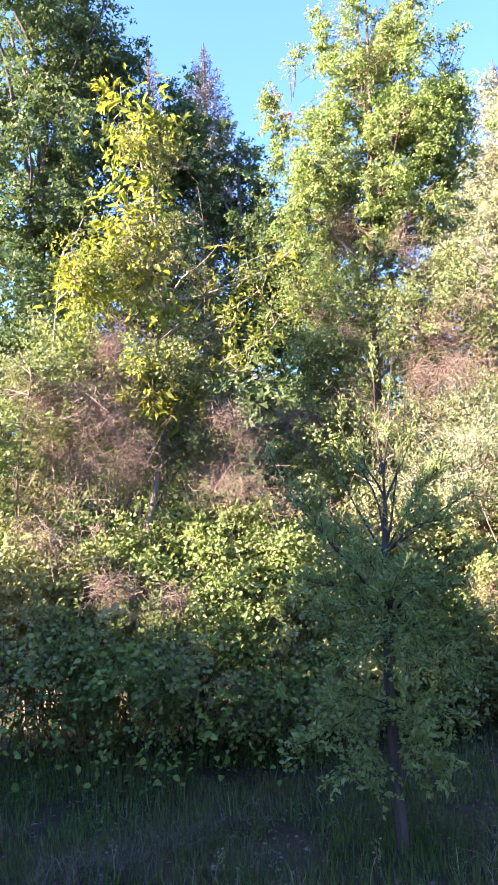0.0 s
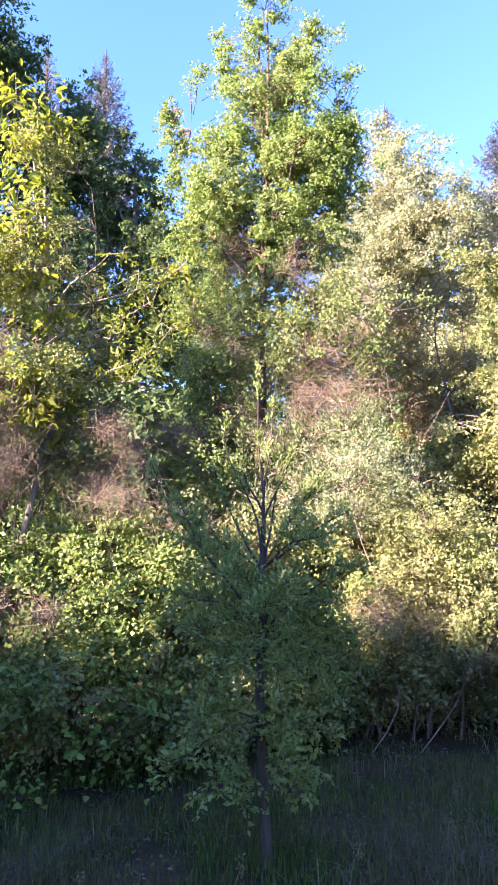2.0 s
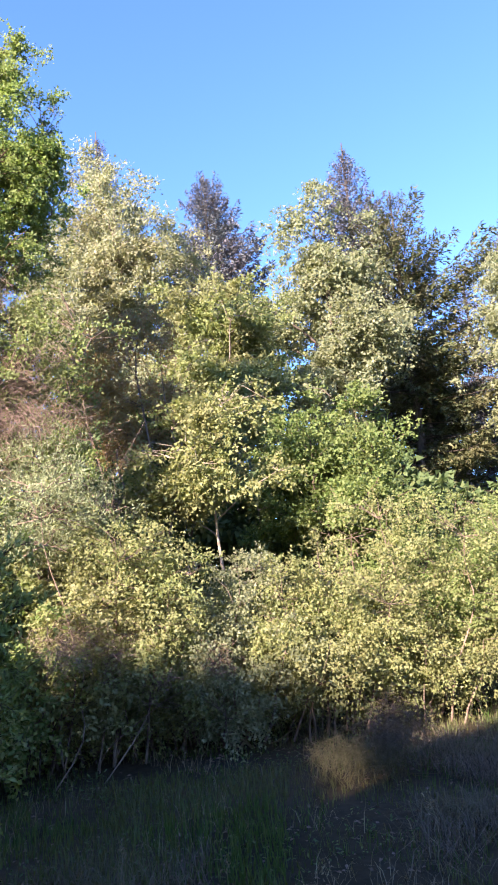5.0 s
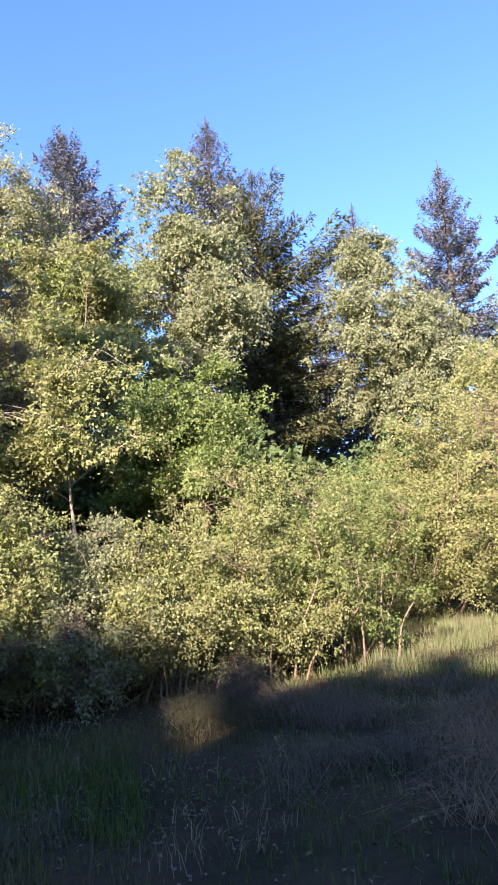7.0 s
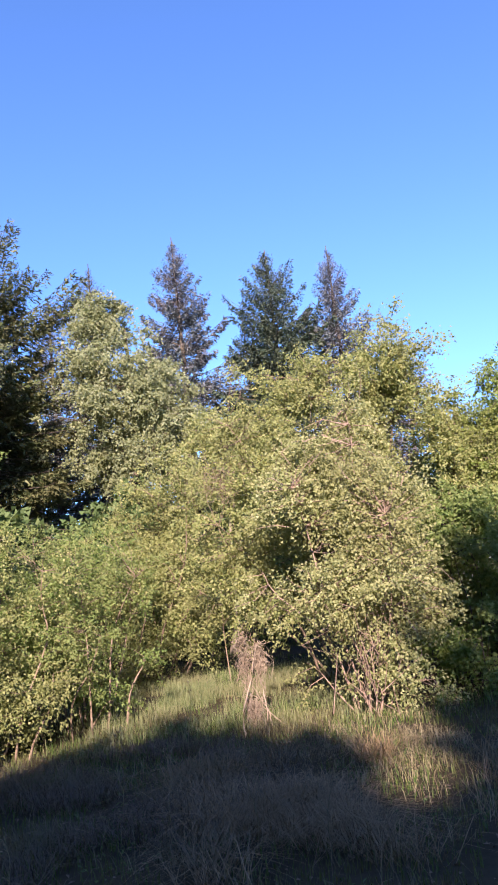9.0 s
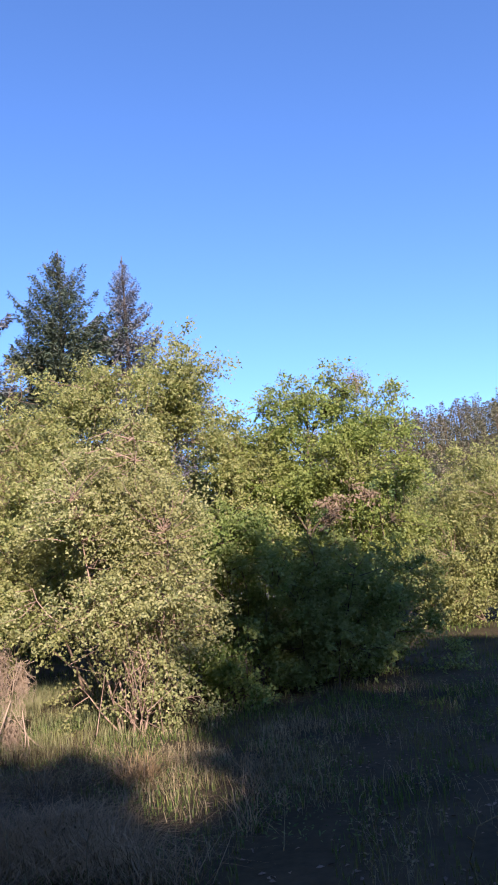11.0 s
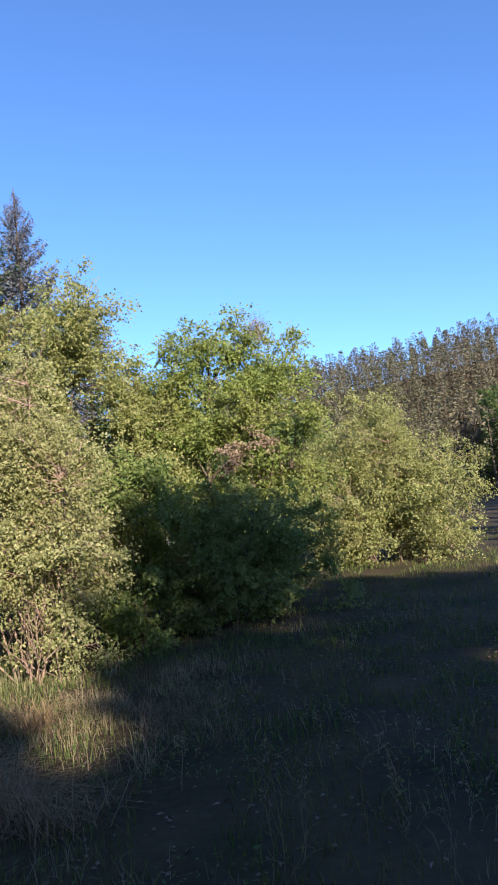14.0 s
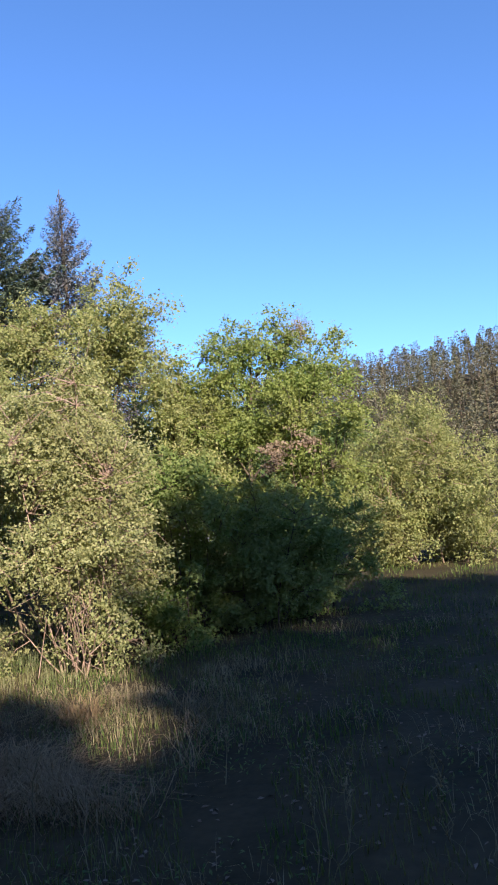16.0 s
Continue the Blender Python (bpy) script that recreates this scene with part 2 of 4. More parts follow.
def tubes(paths, radii, sides=5):
    """Tapered tubes along paths of shape (count, steps, 3) with radii of shape (count, steps)."""
    b, m, _ = paths.shape
    t = unit(np.gradient(paths, axis=1))
    ref = np.where(np.abs(t[..., 2:3]) > 0.9, np.array([1.0, 0, 0]), np.array([0, 0, 1.0]))
    u = unit(np.cross(t, ref))
    w = np.cross(t, u)
    ang = np.arange(sides) * 2 * np.pi / sides
    ring = u[:, :, None] * np.cos(ang)[:, None] + w[:, :, None] * np.sin(ang)[:, None]
    v = (paths[:, :, None] + ring * radii[:, :, None, None]).reshape(-1, 3)
    k = np.arange(sides)
    quad = np.stack([k, (k + 1) % sides, (k + 1) % sides + sides, k + sides], 1)
    f = (np.arange(b)[:, None, None, None] * m * sides + np.arange(m - 1)[None, :, None, None] * sides + quad[None, None]).reshape(-1, 4)
    return v, f


def bend(p, q, steps, sag, wob, r):
    """Curved ways from p to q, arching up by sag and wandering by wob."""
    s = np.linspace(0, 1, steps)[None, :, None]
    way = p[:, None] * (1 - s) + q[:, None] * s
    d = np.linalg.norm(q - p, axis=1)[:, None, None]
    way = way + np.array([0, 0, 1.0]) * d * sag * 4 * s * (1 - s)
    for k in (1, 2, 3):
        way = way + r.normal(size=(len(p), 1, 3)) * d * wob * 1.3 / k * np.sin(k * np.pi * s)
    return way


def gaps(p, scale, seed):
    """Slow noise over places, about -1 to 1, for gaps and uneven outlines."""
    off = seed * 7.31
    return np.array([noise.noise(Vector((x * scale + off, y * scale, z * scale))) for x, y, z in p])


def in_lobes(lobes, n, r, shell, seed, thr, scale):
    """Places in a union of ellipsoids (centre, radii), more of them near the skin, with gaps."""
    lobes = np.array(lobes, dtype=float)
    w = (lobes[:, 3] * lobes[:, 5] + lobes[:, 4] * lobes[:, 5]) ** 0.85
    out = []
    have = 0
    while have < n:
        k = r.choice(len(lobes), n, p=w / w.sum())
        d = unit(r.normal(size=(n, 3)))
        rad = (shell + (1.06 - shell) * r.random(n) ** 0.6)
        rad = rad * (1 + np.where(r.random(n) < 0.3, 0.32, 0.1) * np.abs(r.normal(size=n)))
        p = lobes[k, :3] + d * rad[:, None] * lobes[k, 3:]
        under = (d[:, 2] < -0.1) & (r.random(n) < 0.45)
        g = gaps(p, scale, seed)
        keep = (g > thr) & ~under & (gaps(p, scale * 3.1, seed + 5) > thr - 0.05) & (rad < 1.25 + 0.5 * g) & (p[:, 2] > 0.05)
        out.append(np.concatenate([p[keep], d[keep]], 1))
        have += keep.sum()
        thr -= 0.04
    o = np.concatenate(out)[:n]
    return o[:, :3], o[:, 3:]


def lumpy(lobes, r, k=17):
    """Break each ellipsoid into a thin core and many small boughs, for depth and an uneven outline."""
    res = []
    for x, y, z, a, b, c in lobes:
        m = min(a, b, c)
        res.append((x, y, z, a * 0.55, b * 0.55, c * 0.55))
        for _ in range(k if m > 0.5 else k // 2):
            d = unit(r.normal(size=3))
            f = r.uniform(0.2, 0.42)
            t = r.uniform(0.66, 1.0) * (1.1 - f * 0.6)
            e = f * (m ** 0.5)
            res.append((x + d[0] * a * t, y + d[1] * b * t, z + d[2] * c * t, e * a ** 0.5 * 1.1, e * b ** 0.5 * 1.1, e * c ** 0.5 * 0.8))
    return res


def foliage(c, out, n, r, leaf, spray, droop=0.25, flat=0.7, round_leaf=False):
    """Leaves in flat sprays round the clump centres: short spreading twigs, leaves along them."""
    per = max(1, int(n / len(c)))
    tw = 7
    dirs = unit((out[:, None] * 0.7 + r.normal(size=(len(c), tw, 3)) * 0.8) * [1, 1, 0.8] + np.array([0, 0, 0.12]))
    k = np.repeat(np.arange(len(c)), per)
    j = r.integers(0, tw, len(k))
    d = dirs[k, j]
    s = r.random(len(k)) ** 0.7
    size = (0.55 + 0.9 * r.random(len(c)))[k]
    p = c[k] + d * (s * spray * size)[:, None] + r.normal(size=(len(k), 3)) * spray * np.array([0.13, 0.13, 0.1])
    p[:, 2] -= droop * spray * s * s
    a = d * 0.7 + r.normal(size=(len(k), 3)) * 0.6 - np.array([0, 0, droop])
    nn = np.array([0, 0, flat * 0.8]) + TO_SUN * 0.4 + out[k] * 0.4 + r.normal(size=(len(k), 3)) * 0.75
    ln = leaf[0] * (0.6 + 0.7 * r.random(len(k)))
    wd = leaf[1] / leaf[0] * ln * (0.85 + 0.3 * r.random(len(k)))
    if round_leaf == "far":
        return slivers(p, a, nn, ln, wd * 1.25)
    if round_leaf == "round":
        return blades(p, a, nn, ln, wd)
    return leaves(p, a, nn, ln, wd, curl=0.08)


def plant(name, label, category, base, lobes, n, leaf, leaf_mat, bark, trunk=0.09, limbs=7, stems=0, seed=1, spray=0.3,
          clump=38, shell=0.35, thr=-0.18, scale=0.9, droop=0.25, flat=0.7, round_leaf=False, lean=(0, 0), foot_spread=0.45, twig_r=0.006, steep=0.75, group=""):
    """A tree (one trunk) or a shrub (several stems from the ground): limbs, twigs and a crown of separate leaves."""
    r = np.random.default_rng(seed)
    base = np.array(base, dtype=float)
    ob = thing(name, base, label, category, group)
    n, leaf, clump, spray = int(n * 1.25), (leaf[0] * 0.79, leaf[1] * 0.79), clump * 2.2, spray * 0.88
    if not round_leaf:
        n, leaf, clump, round_leaf = int(n * 1.9), (leaf[0] * 0.74, leaf[1] * 0.74), clump * 1.7, "far"
    c, out = in_lobes(lumpy(lobes, r), max(12, int(n / clump)), r, shell, seed, thr, scale)
    if stems:
        up = (out[:, 2] > 0.25) & (r.random(len(c)) < 0.22)
        c[up, 2] = np.minimum(c[up, 2] + spray * r.uniform(0.3, 1.4, up.sum()), max(o[2] + o[5] for o in lobes) + 0.08)
    lo = np.array(lobes, dtype=float)
    top = (lo[:, :3] * lo[:, 5:6]).sum(0) / lo[:, 5].sum()
    ztop = (lo[:, 2] + lo[:, 5]).max()
    ends = [int(np.argmax(c[:, 2]))]
    dist = np.linalg.norm(c - c[ends[0]], axis=1)
    for _ in range(limbs - 1):
        ends.append(int(np.argmax(dist)))
        dist = np.minimum(dist, np.linalg.norm(c - c[ends[-1]], axis=1))
    e = c[ends] * 0.86 + top * 0.14
    steps = 9
    if stems:
        foot = base + np.c_[(e[:, :2] - base[:2]) * foot_spread + r.normal(size=(limbs, 2)) * 0.25 * foot_spread, np.full(limbs, -0.05)]
        ways = bend(foot, e, steps, 0.10, 0.028, r)
        rad = np.linspace(1, 0.25, steps)[None] * trunk * (0.6 + 0.6 * r.random((limbs, 1)))
        names = "stem"
    else:
        tip = np.array([top[0] + lean[0], top[1] + lean[1], ztop - 0.12 * (ztop - base[2])])
        tw = bend(base[None] - [[0, 0, 0.05]], tip[None], 14, 0.0, 0.012, r)
        tr = (np.linspace(1, 0.12, 14) ** 0.9)[None] * trunk
        tr[:, 0] *= 1.35
        part("trunk", mesh_of("trunk", *tubes(tw, tr, 9), bark, True), ob)
        zlow = (lo[:, 2] - lo[:, 5]).min()
        h = np.clip(steep * e[:, 2] + (1 - steep) * zlow - 0.35 * np.linalg.norm(e[:, :2] - top[:2], axis=1), base[2] + 0.25 * (ztop - base[2]), tip[2])
        s = (h - base[2]) / (tip[2] - base[2])
        foot = np.stack([np.interp(s, np.linspace(0, 1, 14), tw[0, :, i]) for i in range(3)], 1)
        ways = bend(foot, e, steps, 0.08 if steep > 0.6 else -0.05, 0.035, r)
        rad = np.linspace(1, 0.2, steps)[None] * np.maximum(trunk * 0.42 * (1 - 0.5 * s), 0.012)[:, None]
        names = "limb"
    for k in range(limbs):
        part(names, mesh_of(names, *tubes(ways[k:k + 1], rad[k:k + 1], 6), bark, True), ob)
    knots = ways[:, 2:].reshape(-1, 3)
    if not stems:
        knots = np.concatenate([knots, tw[0, 5:]])
    some, so = c, out
    near = np.array([np.argmin(((knots - p) ** 2).sum(1) + 0.6 * np.maximum(knots[:, 2] - p[2], 0) ** 2) for p in some])
    tip = some + so * spray * 0.5
    back = knots[near] - tip
    far = np.linalg.norm(back, axis=1, keepdims=True)
    tpath = bend(tip + back * np.minimum(1, (0.25 + 0.5 * r.random((len(tip), 1))) / np.maximum(far, 1e-6)), tip, 3, 0.06, 0.1, r)
    tagged(part("twig_work", mesh_of("twig_work", *tubes(tpath, np.repeat(np.array([[twig_r * 1.2, twig_r * 0.8, twig_r * 0.4]]), len(some), 0), 3), bark), ob), kind="stuff")
    tagged(part("crown", mesh_of("crown", *foliage(c, out, n, r, leaf, spray, droop, flat, round_leaf), leaf_mat), ob), kind="stuff")
    return ob


def tangle(name, label, base, lobes, n, seed, mat, length=0.6, rad=0.0028, hang=0.5, thr=-0.3, main=4):
    """Bunches of dry stems, drooping and crossing, on a few thicker stems."""
    r = np.random.default_rng(seed)
    ob = thing(name, base, label, "dry stems")
    foot = np.array(base, dtype=float)
    for lo in lobes:
        m = max(4, int(1.25 * n) // len(lobes))
        c, out = in_lobes(lumpy([lo], r, 12), m, r, 0.1, seed, thr + 0.15, 1.3)
        d = unit(r.normal(size=(m, 3)) * [1, 1, 0.8] - np.array([0, 0, hang]))
        ln = length * (0.35 + 1.5 * r.random(m) ** 2)[:, None]
        ways = bend(c - d * ln * 0.5, c + d * ln * 0.5, 5, 0.16, 0.13, r)
        rr = np.repeat((rad * (0.45 + 0.8 * r.random(m)))[:, None], 5, 1) * np.linspace(1.1, 0.4, 5)
        tagged(part("stem_work", mesh_of("stem_work", *tubes(ways, rr, 3), mat), ob), kind="stuff")
        for _ in range(main):
            p = foot + np.append(r.normal(size=2) * 0.15, -0.03)
            e = np.array(lo[:3]) + r.normal(size=3) * 0.5 * np.array(lo[3:])
            part("stem", mesh_of("stem", *tubes(bend(p[None], e[None], 9, 0.08, 0.05, r), np.linspace(rad * 3.5, rad, 9)[None], 5), mat, True), ob)
    return ob


def conifer(name, label, base, height, spread, mat, bark, seed, n=16000, needle=(0.17, 0.05), bare=0.15, slope=0.36, rise=0.1, whorl=0.33, ragged=0.16, gap=0.0):
    """A spruce: straight trunk, whorls of branches that dip and lift, sprays of needles along them."""
    r = np.random.default_rng(seed)
    ob = thing(name, base, label, "conifer", "conifers behind the broadleaf trees")
    base = np.array(base)
    tw = np.stack([base + [0, 0, -0.05], base + [0.03, 0.02, height * 0.5], base + [0, 0, height + 0.05]])[None]
    part("trunk", mesh_of("trunk", *tubes(tw, np.array([[0.016, 0.009, 0.001]]) * height, 8), bark, True), ob)
    zs = []
    z = bare * height
    while z < height * 0.985:
        f = 1 - (z - bare * height) / (height * (1 - bare))
        for _ in range(r.integers(4, 7)):
            zs.append((z + r.normal() * whorl * 0.3, f))
        z += whorl * (0.45 + 0.7 * f)
    zs = np.array(zs)
    b = len(zs)
    az = r.random(b) * 2 * np.pi
    side = gaps(np.c_[np.cos(az) * 1.3, np.sin(az) * 1.3, zs[:, 0] * 0.5], 1.0, seed)
    dz = height - zs[:, 0]
    ln = np.minimum(slope * dz * dz / (dz + 0.4) / (1 + dz / 16), spread) * np.clip(1 + ragged * r.normal(size=b) + 0.3 * side, 0.25, 1.5) + 0.03
    keep = side > -1 + gap
    zs, az, ln, dz, b = zs[keep], az[keep], ln[keep], dz[keep], keep.sum()
    d = np.c_[np.cos(az), np.sin(az), np.zeros(b)]
    s = np.linspace(0, 1, 6)[None, :, None]
    tilt = (rise + 1.1 * (1 - zs[:, 1]) ** 3)[:, None, None]
    up = np.array([0, 0, 1.0])
    ways = base + up * zs[:, 0][:, None, None] + ln[:, None, None] * (d[:, None] * s + up * (tilt * s - 0.45 * s ** 2 * zs[:, 1][:, None, None] + 0.22 * s ** 4))
    n = int(n * 2.0)
    tagged(part("branch_work", mesh_of("branch_work", *tubes(ways, np.linspace(0.0016, 0.0004, 6)[None] * height * (0.5 + zs[:, 1:2]), 3), bark), ob), kind="stuff")
    wt = (ln + 0.05) * np.where(dz > 10, 0.25, 1.0)
    k = r.choice(b, n, p=wt / wt.sum())
    u = 1 - r.random(n) ** 1.1 * 0.95
    f = u * 5
    i = np.minimum(f.astype(int), 4)
    p = ways[k, i] + (ways[k, i + 1] - ways[k, i]) * (f - i)[:, None]
    t = np.c_[-d[k, 1], d[k, 0], np.zeros(n)] * np.sign(r.normal(size=n))[:, None]
    lat = r.random(n) * 0.3 * ln[k] * (1.12 - u) + 0.02
    p = p + t * lat[:, None] + d[k] * (lat * 0.6)[:, None] - up * (lat * 0.55 + r.random(n) * 0.16)[:, None]
    a = d[k] * 0.7 + t * 0.5 + r.normal(size=(n, 3)) * 0.45 + up * (0.3 * r.random(n) - 0.35)[:, None]
    sz = needle[0] * (0.6 + 0.7 * r.random(n)) * (0.34 + 0.66 * np.minimum(dz[k] / 5, 1))
    v, fc = slivers(p, a, up + r.normal(size=(n, 3)) * 0.6, sz, sz * needle[1] / needle[0] * 1.3)
    tagged(part("needle_crown", mesh_of("needle_crown", v, fc, mat), ob), kind="stuff")
    return ob


# ---------------------------------------------------------------- ground, hill, road
def land(x, y):
    """Height of the ground: a nearly flat clearing, and a wooded hill beyond the road."""
    d = np.hypot(x, y)
    az = np.degrees(np.arctan2(x, y))
    t = np.clip((d - 75) / 105, 0, 1)
    hill = (26 + 4.5 * np.clip((az - 98) / 20, 0, 1)) * t * t * (3 - 2 * t) * np.clip((az - 78) / 14, 0, 1) * np.clip((175 - az) / 40, 0, 1)
    return hill + 0.035 * np.sin(x * 1.1 + 0.4) * np.sin(y * 0.9) * np.clip(d / 4, 0, 1)


rings = np.concatenate([[0.0], np.geomspace(0.6, 2200, 110)])
turn = np.radians(np.arange(0, 360, 1.5))
gx, gy = rings[:, None] * np.sin(turn), rings[:, None] * np.cos(turn)
gv = np.stack([gx, gy, land(gx, gy)], -1).reshape(-1, 3)
na = len(turn)
ii, jj = np.meshgrid(np.arange(len(rings) - 1), np.arange(na), indexing="ij")
gf = np.stack([ii * na + jj, (ii + 1) * na + jj, (ii + 1) * na + (jj + 1) % na, ii * na + (jj + 1) % na], -1).reshape(-1, 4)
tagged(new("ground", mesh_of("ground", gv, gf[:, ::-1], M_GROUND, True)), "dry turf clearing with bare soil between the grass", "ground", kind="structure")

# the road runs past the clearing and away towards the hill
r0, rd = np.array([18.4, -9.2]), unit(np.array([27.6, -10.3]))
rn = np.array([rd[1], -rd[0]])
s = np.linspace(-60, 62, 80)
edge = [r0 + rd * k + rn * (0.03 * min(k + 10, 0) ** 2 + 0.03 * max(k - 42, 0) ** 2) for k in s]
rv = np.array([[*(p + rn * o), 0.0] for p in edge for o in (0.0, 0.08, 2.9, 3.0)])
rv[:, 2] = land(rv[:, 0], rv[:, 1]) + np.tile([0.01, 0.07, 0.07, 0.01], len(edge))
ri, rj = np.meshgrid(np.arange(len(edge) - 1), np.arange(3), indexing="ij")
rf = np.stack([ri * 4 + rj, (ri + 1) * 4 + rj, (ri + 1) * 4 + rj + 1, ri * 4 + rj + 1], -1).reshape(-1, 4)
tagged(new("road", mesh_of("road", rv, rf, M_ROAD)), "narrow grey asphalt road past the clearing", "road", kind="structure")


def lobe(az, el, d, wide, tall, deep=None):
    """An ellipsoid by bearing, height angle, distance and half sizes in metres."""
    p = spot(az, d, high(el, d))
    return (*p, wide, deep or wide, tall)


# ---------------------------------------------------------------- the young tree in front
def young_tree(seed=11):
    """A slender trunk with a fork at chest height, one long limb to each side and a brush of upright shoots on top."""
    q = np.random.default_rng(seed)
    D = 4.35
    base = np.array(spot(11.1, D))
    ob = thing("sapling", base, "young slender tree with narrow grey-green leaves in shade", "young tree")
    knots = [spot(11.1, D, -0.05), spot(10.9, D, 0.5), spot(10.8, D, 0.92), spot(11.2, D, 1.26), spot(11.2, D, 1.62), spot(11.5, D, 1.92)]
    way = np.array(knots)[None]
    part("trunk", mesh_of("trunk", *tubes(way, np.array([[0.038, 0.031, 0.028, 0.032, 0.021, 0.013]]), 9), M_BARK_DARK, True), ob)
    hub, mid, fork = knots[3], knots[4], knots[5]
    low = np.array(spot(10.9, D, 0.75))
    # end of the shoot by bearing, height and distance; where it leaves the trunk; leafiness
    shoots = [(11.2, 2.82, 4.35, fork, 0.38), (13.0, 2.84, 4.3, fork, 0.38), (8.4, 2.52, 4.35, mid, 0.38), (9.8, 2.5, 4.45, fork, 0.38), (14.3, 2.42, 4.3, fork, 0.38), (13.7, 2.6, 4.5, mid, 0.38), (7.4, 2.2, 4.2, mid, 0.38),
              (2.0, 2.3, 4.35, hub, 0.7), (4.6, 1.98, 4.1, hub, 0.9), (19.2, 1.6, 4.3, hub, 1.0), (18.6, 1.95, 4.4, mid, 0.7), (16.4, 1.8, 4.1, mid, 1.0), (15.8, 2.1, 4.5, mid, 0.8), (6.4, 1.75, 4.6, mid, 0.9),
              (4.0, 1.5, 4.3, hub, 1.1), (5.6, 1.28, 4.1, hub, 1.2), (16.4, 1.42, 4.2, hub, 1.2), (18.0, 1.22, 4.3, hub, 1.2), (9.0, 1.62, 3.8, hub, 1.1), (13.4, 1.55, 3.8, hub, 1.1), (8.0, 1.3, 4.8, hub, 1.1), (14.2, 1.32, 4.8, hub, 1.1), (11.5, 1.42, 3.75, hub, 1.1),
              (7.0, 1.05, 4.1, hub, 1.2), (14.6, 1.05, 4.0, hub, 1.2), (12.4, 1.1, 3.8, hub, 1.0), (9.2, 1.08, 3.9, hub, 1.0), (16.8, 1.02, 4.2, hub, 1.0),
              (3.4, 0.55, 4.3, low, 0.9), (5.0, 0.75, 4.1, low, 0.9), (6.6, 0.45, 4.1, low, 0.9), (14.6, 0.42, 4.2, low, 0.8), (15.6, 0.68, 4.3, low, 0.8), (12.9, 0.62, 4.0, low, 0.9), (8.6, 0.35, 4.1, low, 0.8), (7.6, 0.7, 4.5, low, 0.9), (13.2, 0.35, 4.3, low, 0.7)]
    ends = np.array([spot(az, d, z) for az, z, d, _, _ in shoots])
    feet = np.array([f for _, _, _, f, _ in shoots])
    lush = np.array([w for *_, w in shoots])
    ways = bend(feet, ends, 10, -0.03, 0.025, q)
    ways[7:] += np.array([0, 0, 1.0]) * 0.07 * np.sin(np.linspace(0, np.pi, 10))[None, :, None]
    for k in range(len(ends)):
        thick = 0.012 if k == 7 else 0.009 if k < 12 else 0.0055
        part("limb", mesh_of("limb", *tubes(ways[k:k + 1], np.linspace(thick, 0.002, 10)[None], 5), M_BARK_DARK, True), ob)
    n = 860
    k = q.choice(len(ways), n, p=lush / lush.sum())
    u = 0.25 + 0.75 * q.random(n) ** 0.8
    i = np.minimum((u * 9).astype(int), 8)
    p = ways[k, i] + (ways[k, i + 1] - ways[k, i]) * (u * 9 - i)[:, None]
    along = unit(ways[k, i + 1] - ways[k, i])
    wisp = (k < 7)[:, None]
    d = unit(along * np.where(wisp, 1.5, 0.7) + q.normal(size=(n, 3)) * np.where(wisp, 0.35, 0.7) + np.array([0, 0, 0.15]))
    ln = (0.07 + 0.13 * q.random(n)) * np.where(k < 7, 0.6, 1.0)
    e = p + d * ln[:, None]
    tagged(part("twig_work", mesh_of("twig_work", *tubes(bend(p, e, 3, 0.05, 0.05, q), np.repeat([[0.0024, 0.0016, 0.001]], n, 0), 3), M_BARK_DARK), ob), kind="stuff")
    m = 15
    j = np.repeat(np.arange(n), m)
    t = np.tile(np.linspace(0.1, 1.04, m), n)
    c = p[j] + (e - p)[j] * t[:, None] + q.normal(size=(len(j), 3)) * 0.012
    a = d[j] * 0.9 + q.normal(size=(len(j), 3)) * 0.6 + np.array([0, 0, 0.35])
    sz = np.where(k < 7, 0.033, 0.042)[j] * (0.55 + 0.75 * q.random(len(j)))
    wide = np.where(k >= 28, 0.55, 0.36)[j]
    tagged(part("crown", mesh_of("crown", *leaves(c, a, np.array([0, 0, 0.6]) + TO_SUN * 0.3 + q.normal(size=(len(j), 3)) * 0.7, sz, sz * wide, curl=0.08), L_SAPLING), ob), kind="stuff")
    return ob


young_tree()

# ---------------------------------------------------------------- bramble bank
thickets = []
for k, (az, zc, d, w, t) in enumerate([(-21, 1.5, 6.7, 1.3, 0.85), (-13, 1.45, 6.6, 1.2, 0.85), (-5, 1.4, 6.5, 1.2, 0.8), (2, 1.35, 6.6, 1.0, 0.8), (10, 1.3, 7.1, 1.1, 0.85), (17, 1.4, 7.4, 1.0, 0.9)]):
    thickets.append(plant("bramble_thicket", "dense green bramble thicket with shaded foot on the bank", "brambles", spot(az, d),
          [(*spot(az, d + 0.55, zc + 0.1), w * 1.1, 1.0, t * 0.85), (*spot(az + 3, d - 0.1, zc - 0.3), w * 0.8, 0.8, 0.5), (*spot(az - 3, d - 0.5, zc - 0.7), w * 0.7, 0.7, 0.45), (*spot(az + 1, d - 0.15, 0.42), w * 0.75, 0.6, 0.42)], 21000, (0.06, 0.046), L_BRAMBLE, M_BARK_DARK, 0.008, 16, stems=1, seed=30 + k, spray=0.24,
          clump=26, shell=0.5, thr=0.02, scale=1.4, twig_r=0.003, round_leaf="folded", group="bramble thickets on the bank"))
leaf_mesh = mesh_of("leaf", *blades(np.zeros((1, 3)), np.array([[0, 1.0, 0]]), np.array([[0, 0, 1.0]]), 1.0, 0.72), L_BRAMBLE_BIG)
q = np.random.default_rng(35)
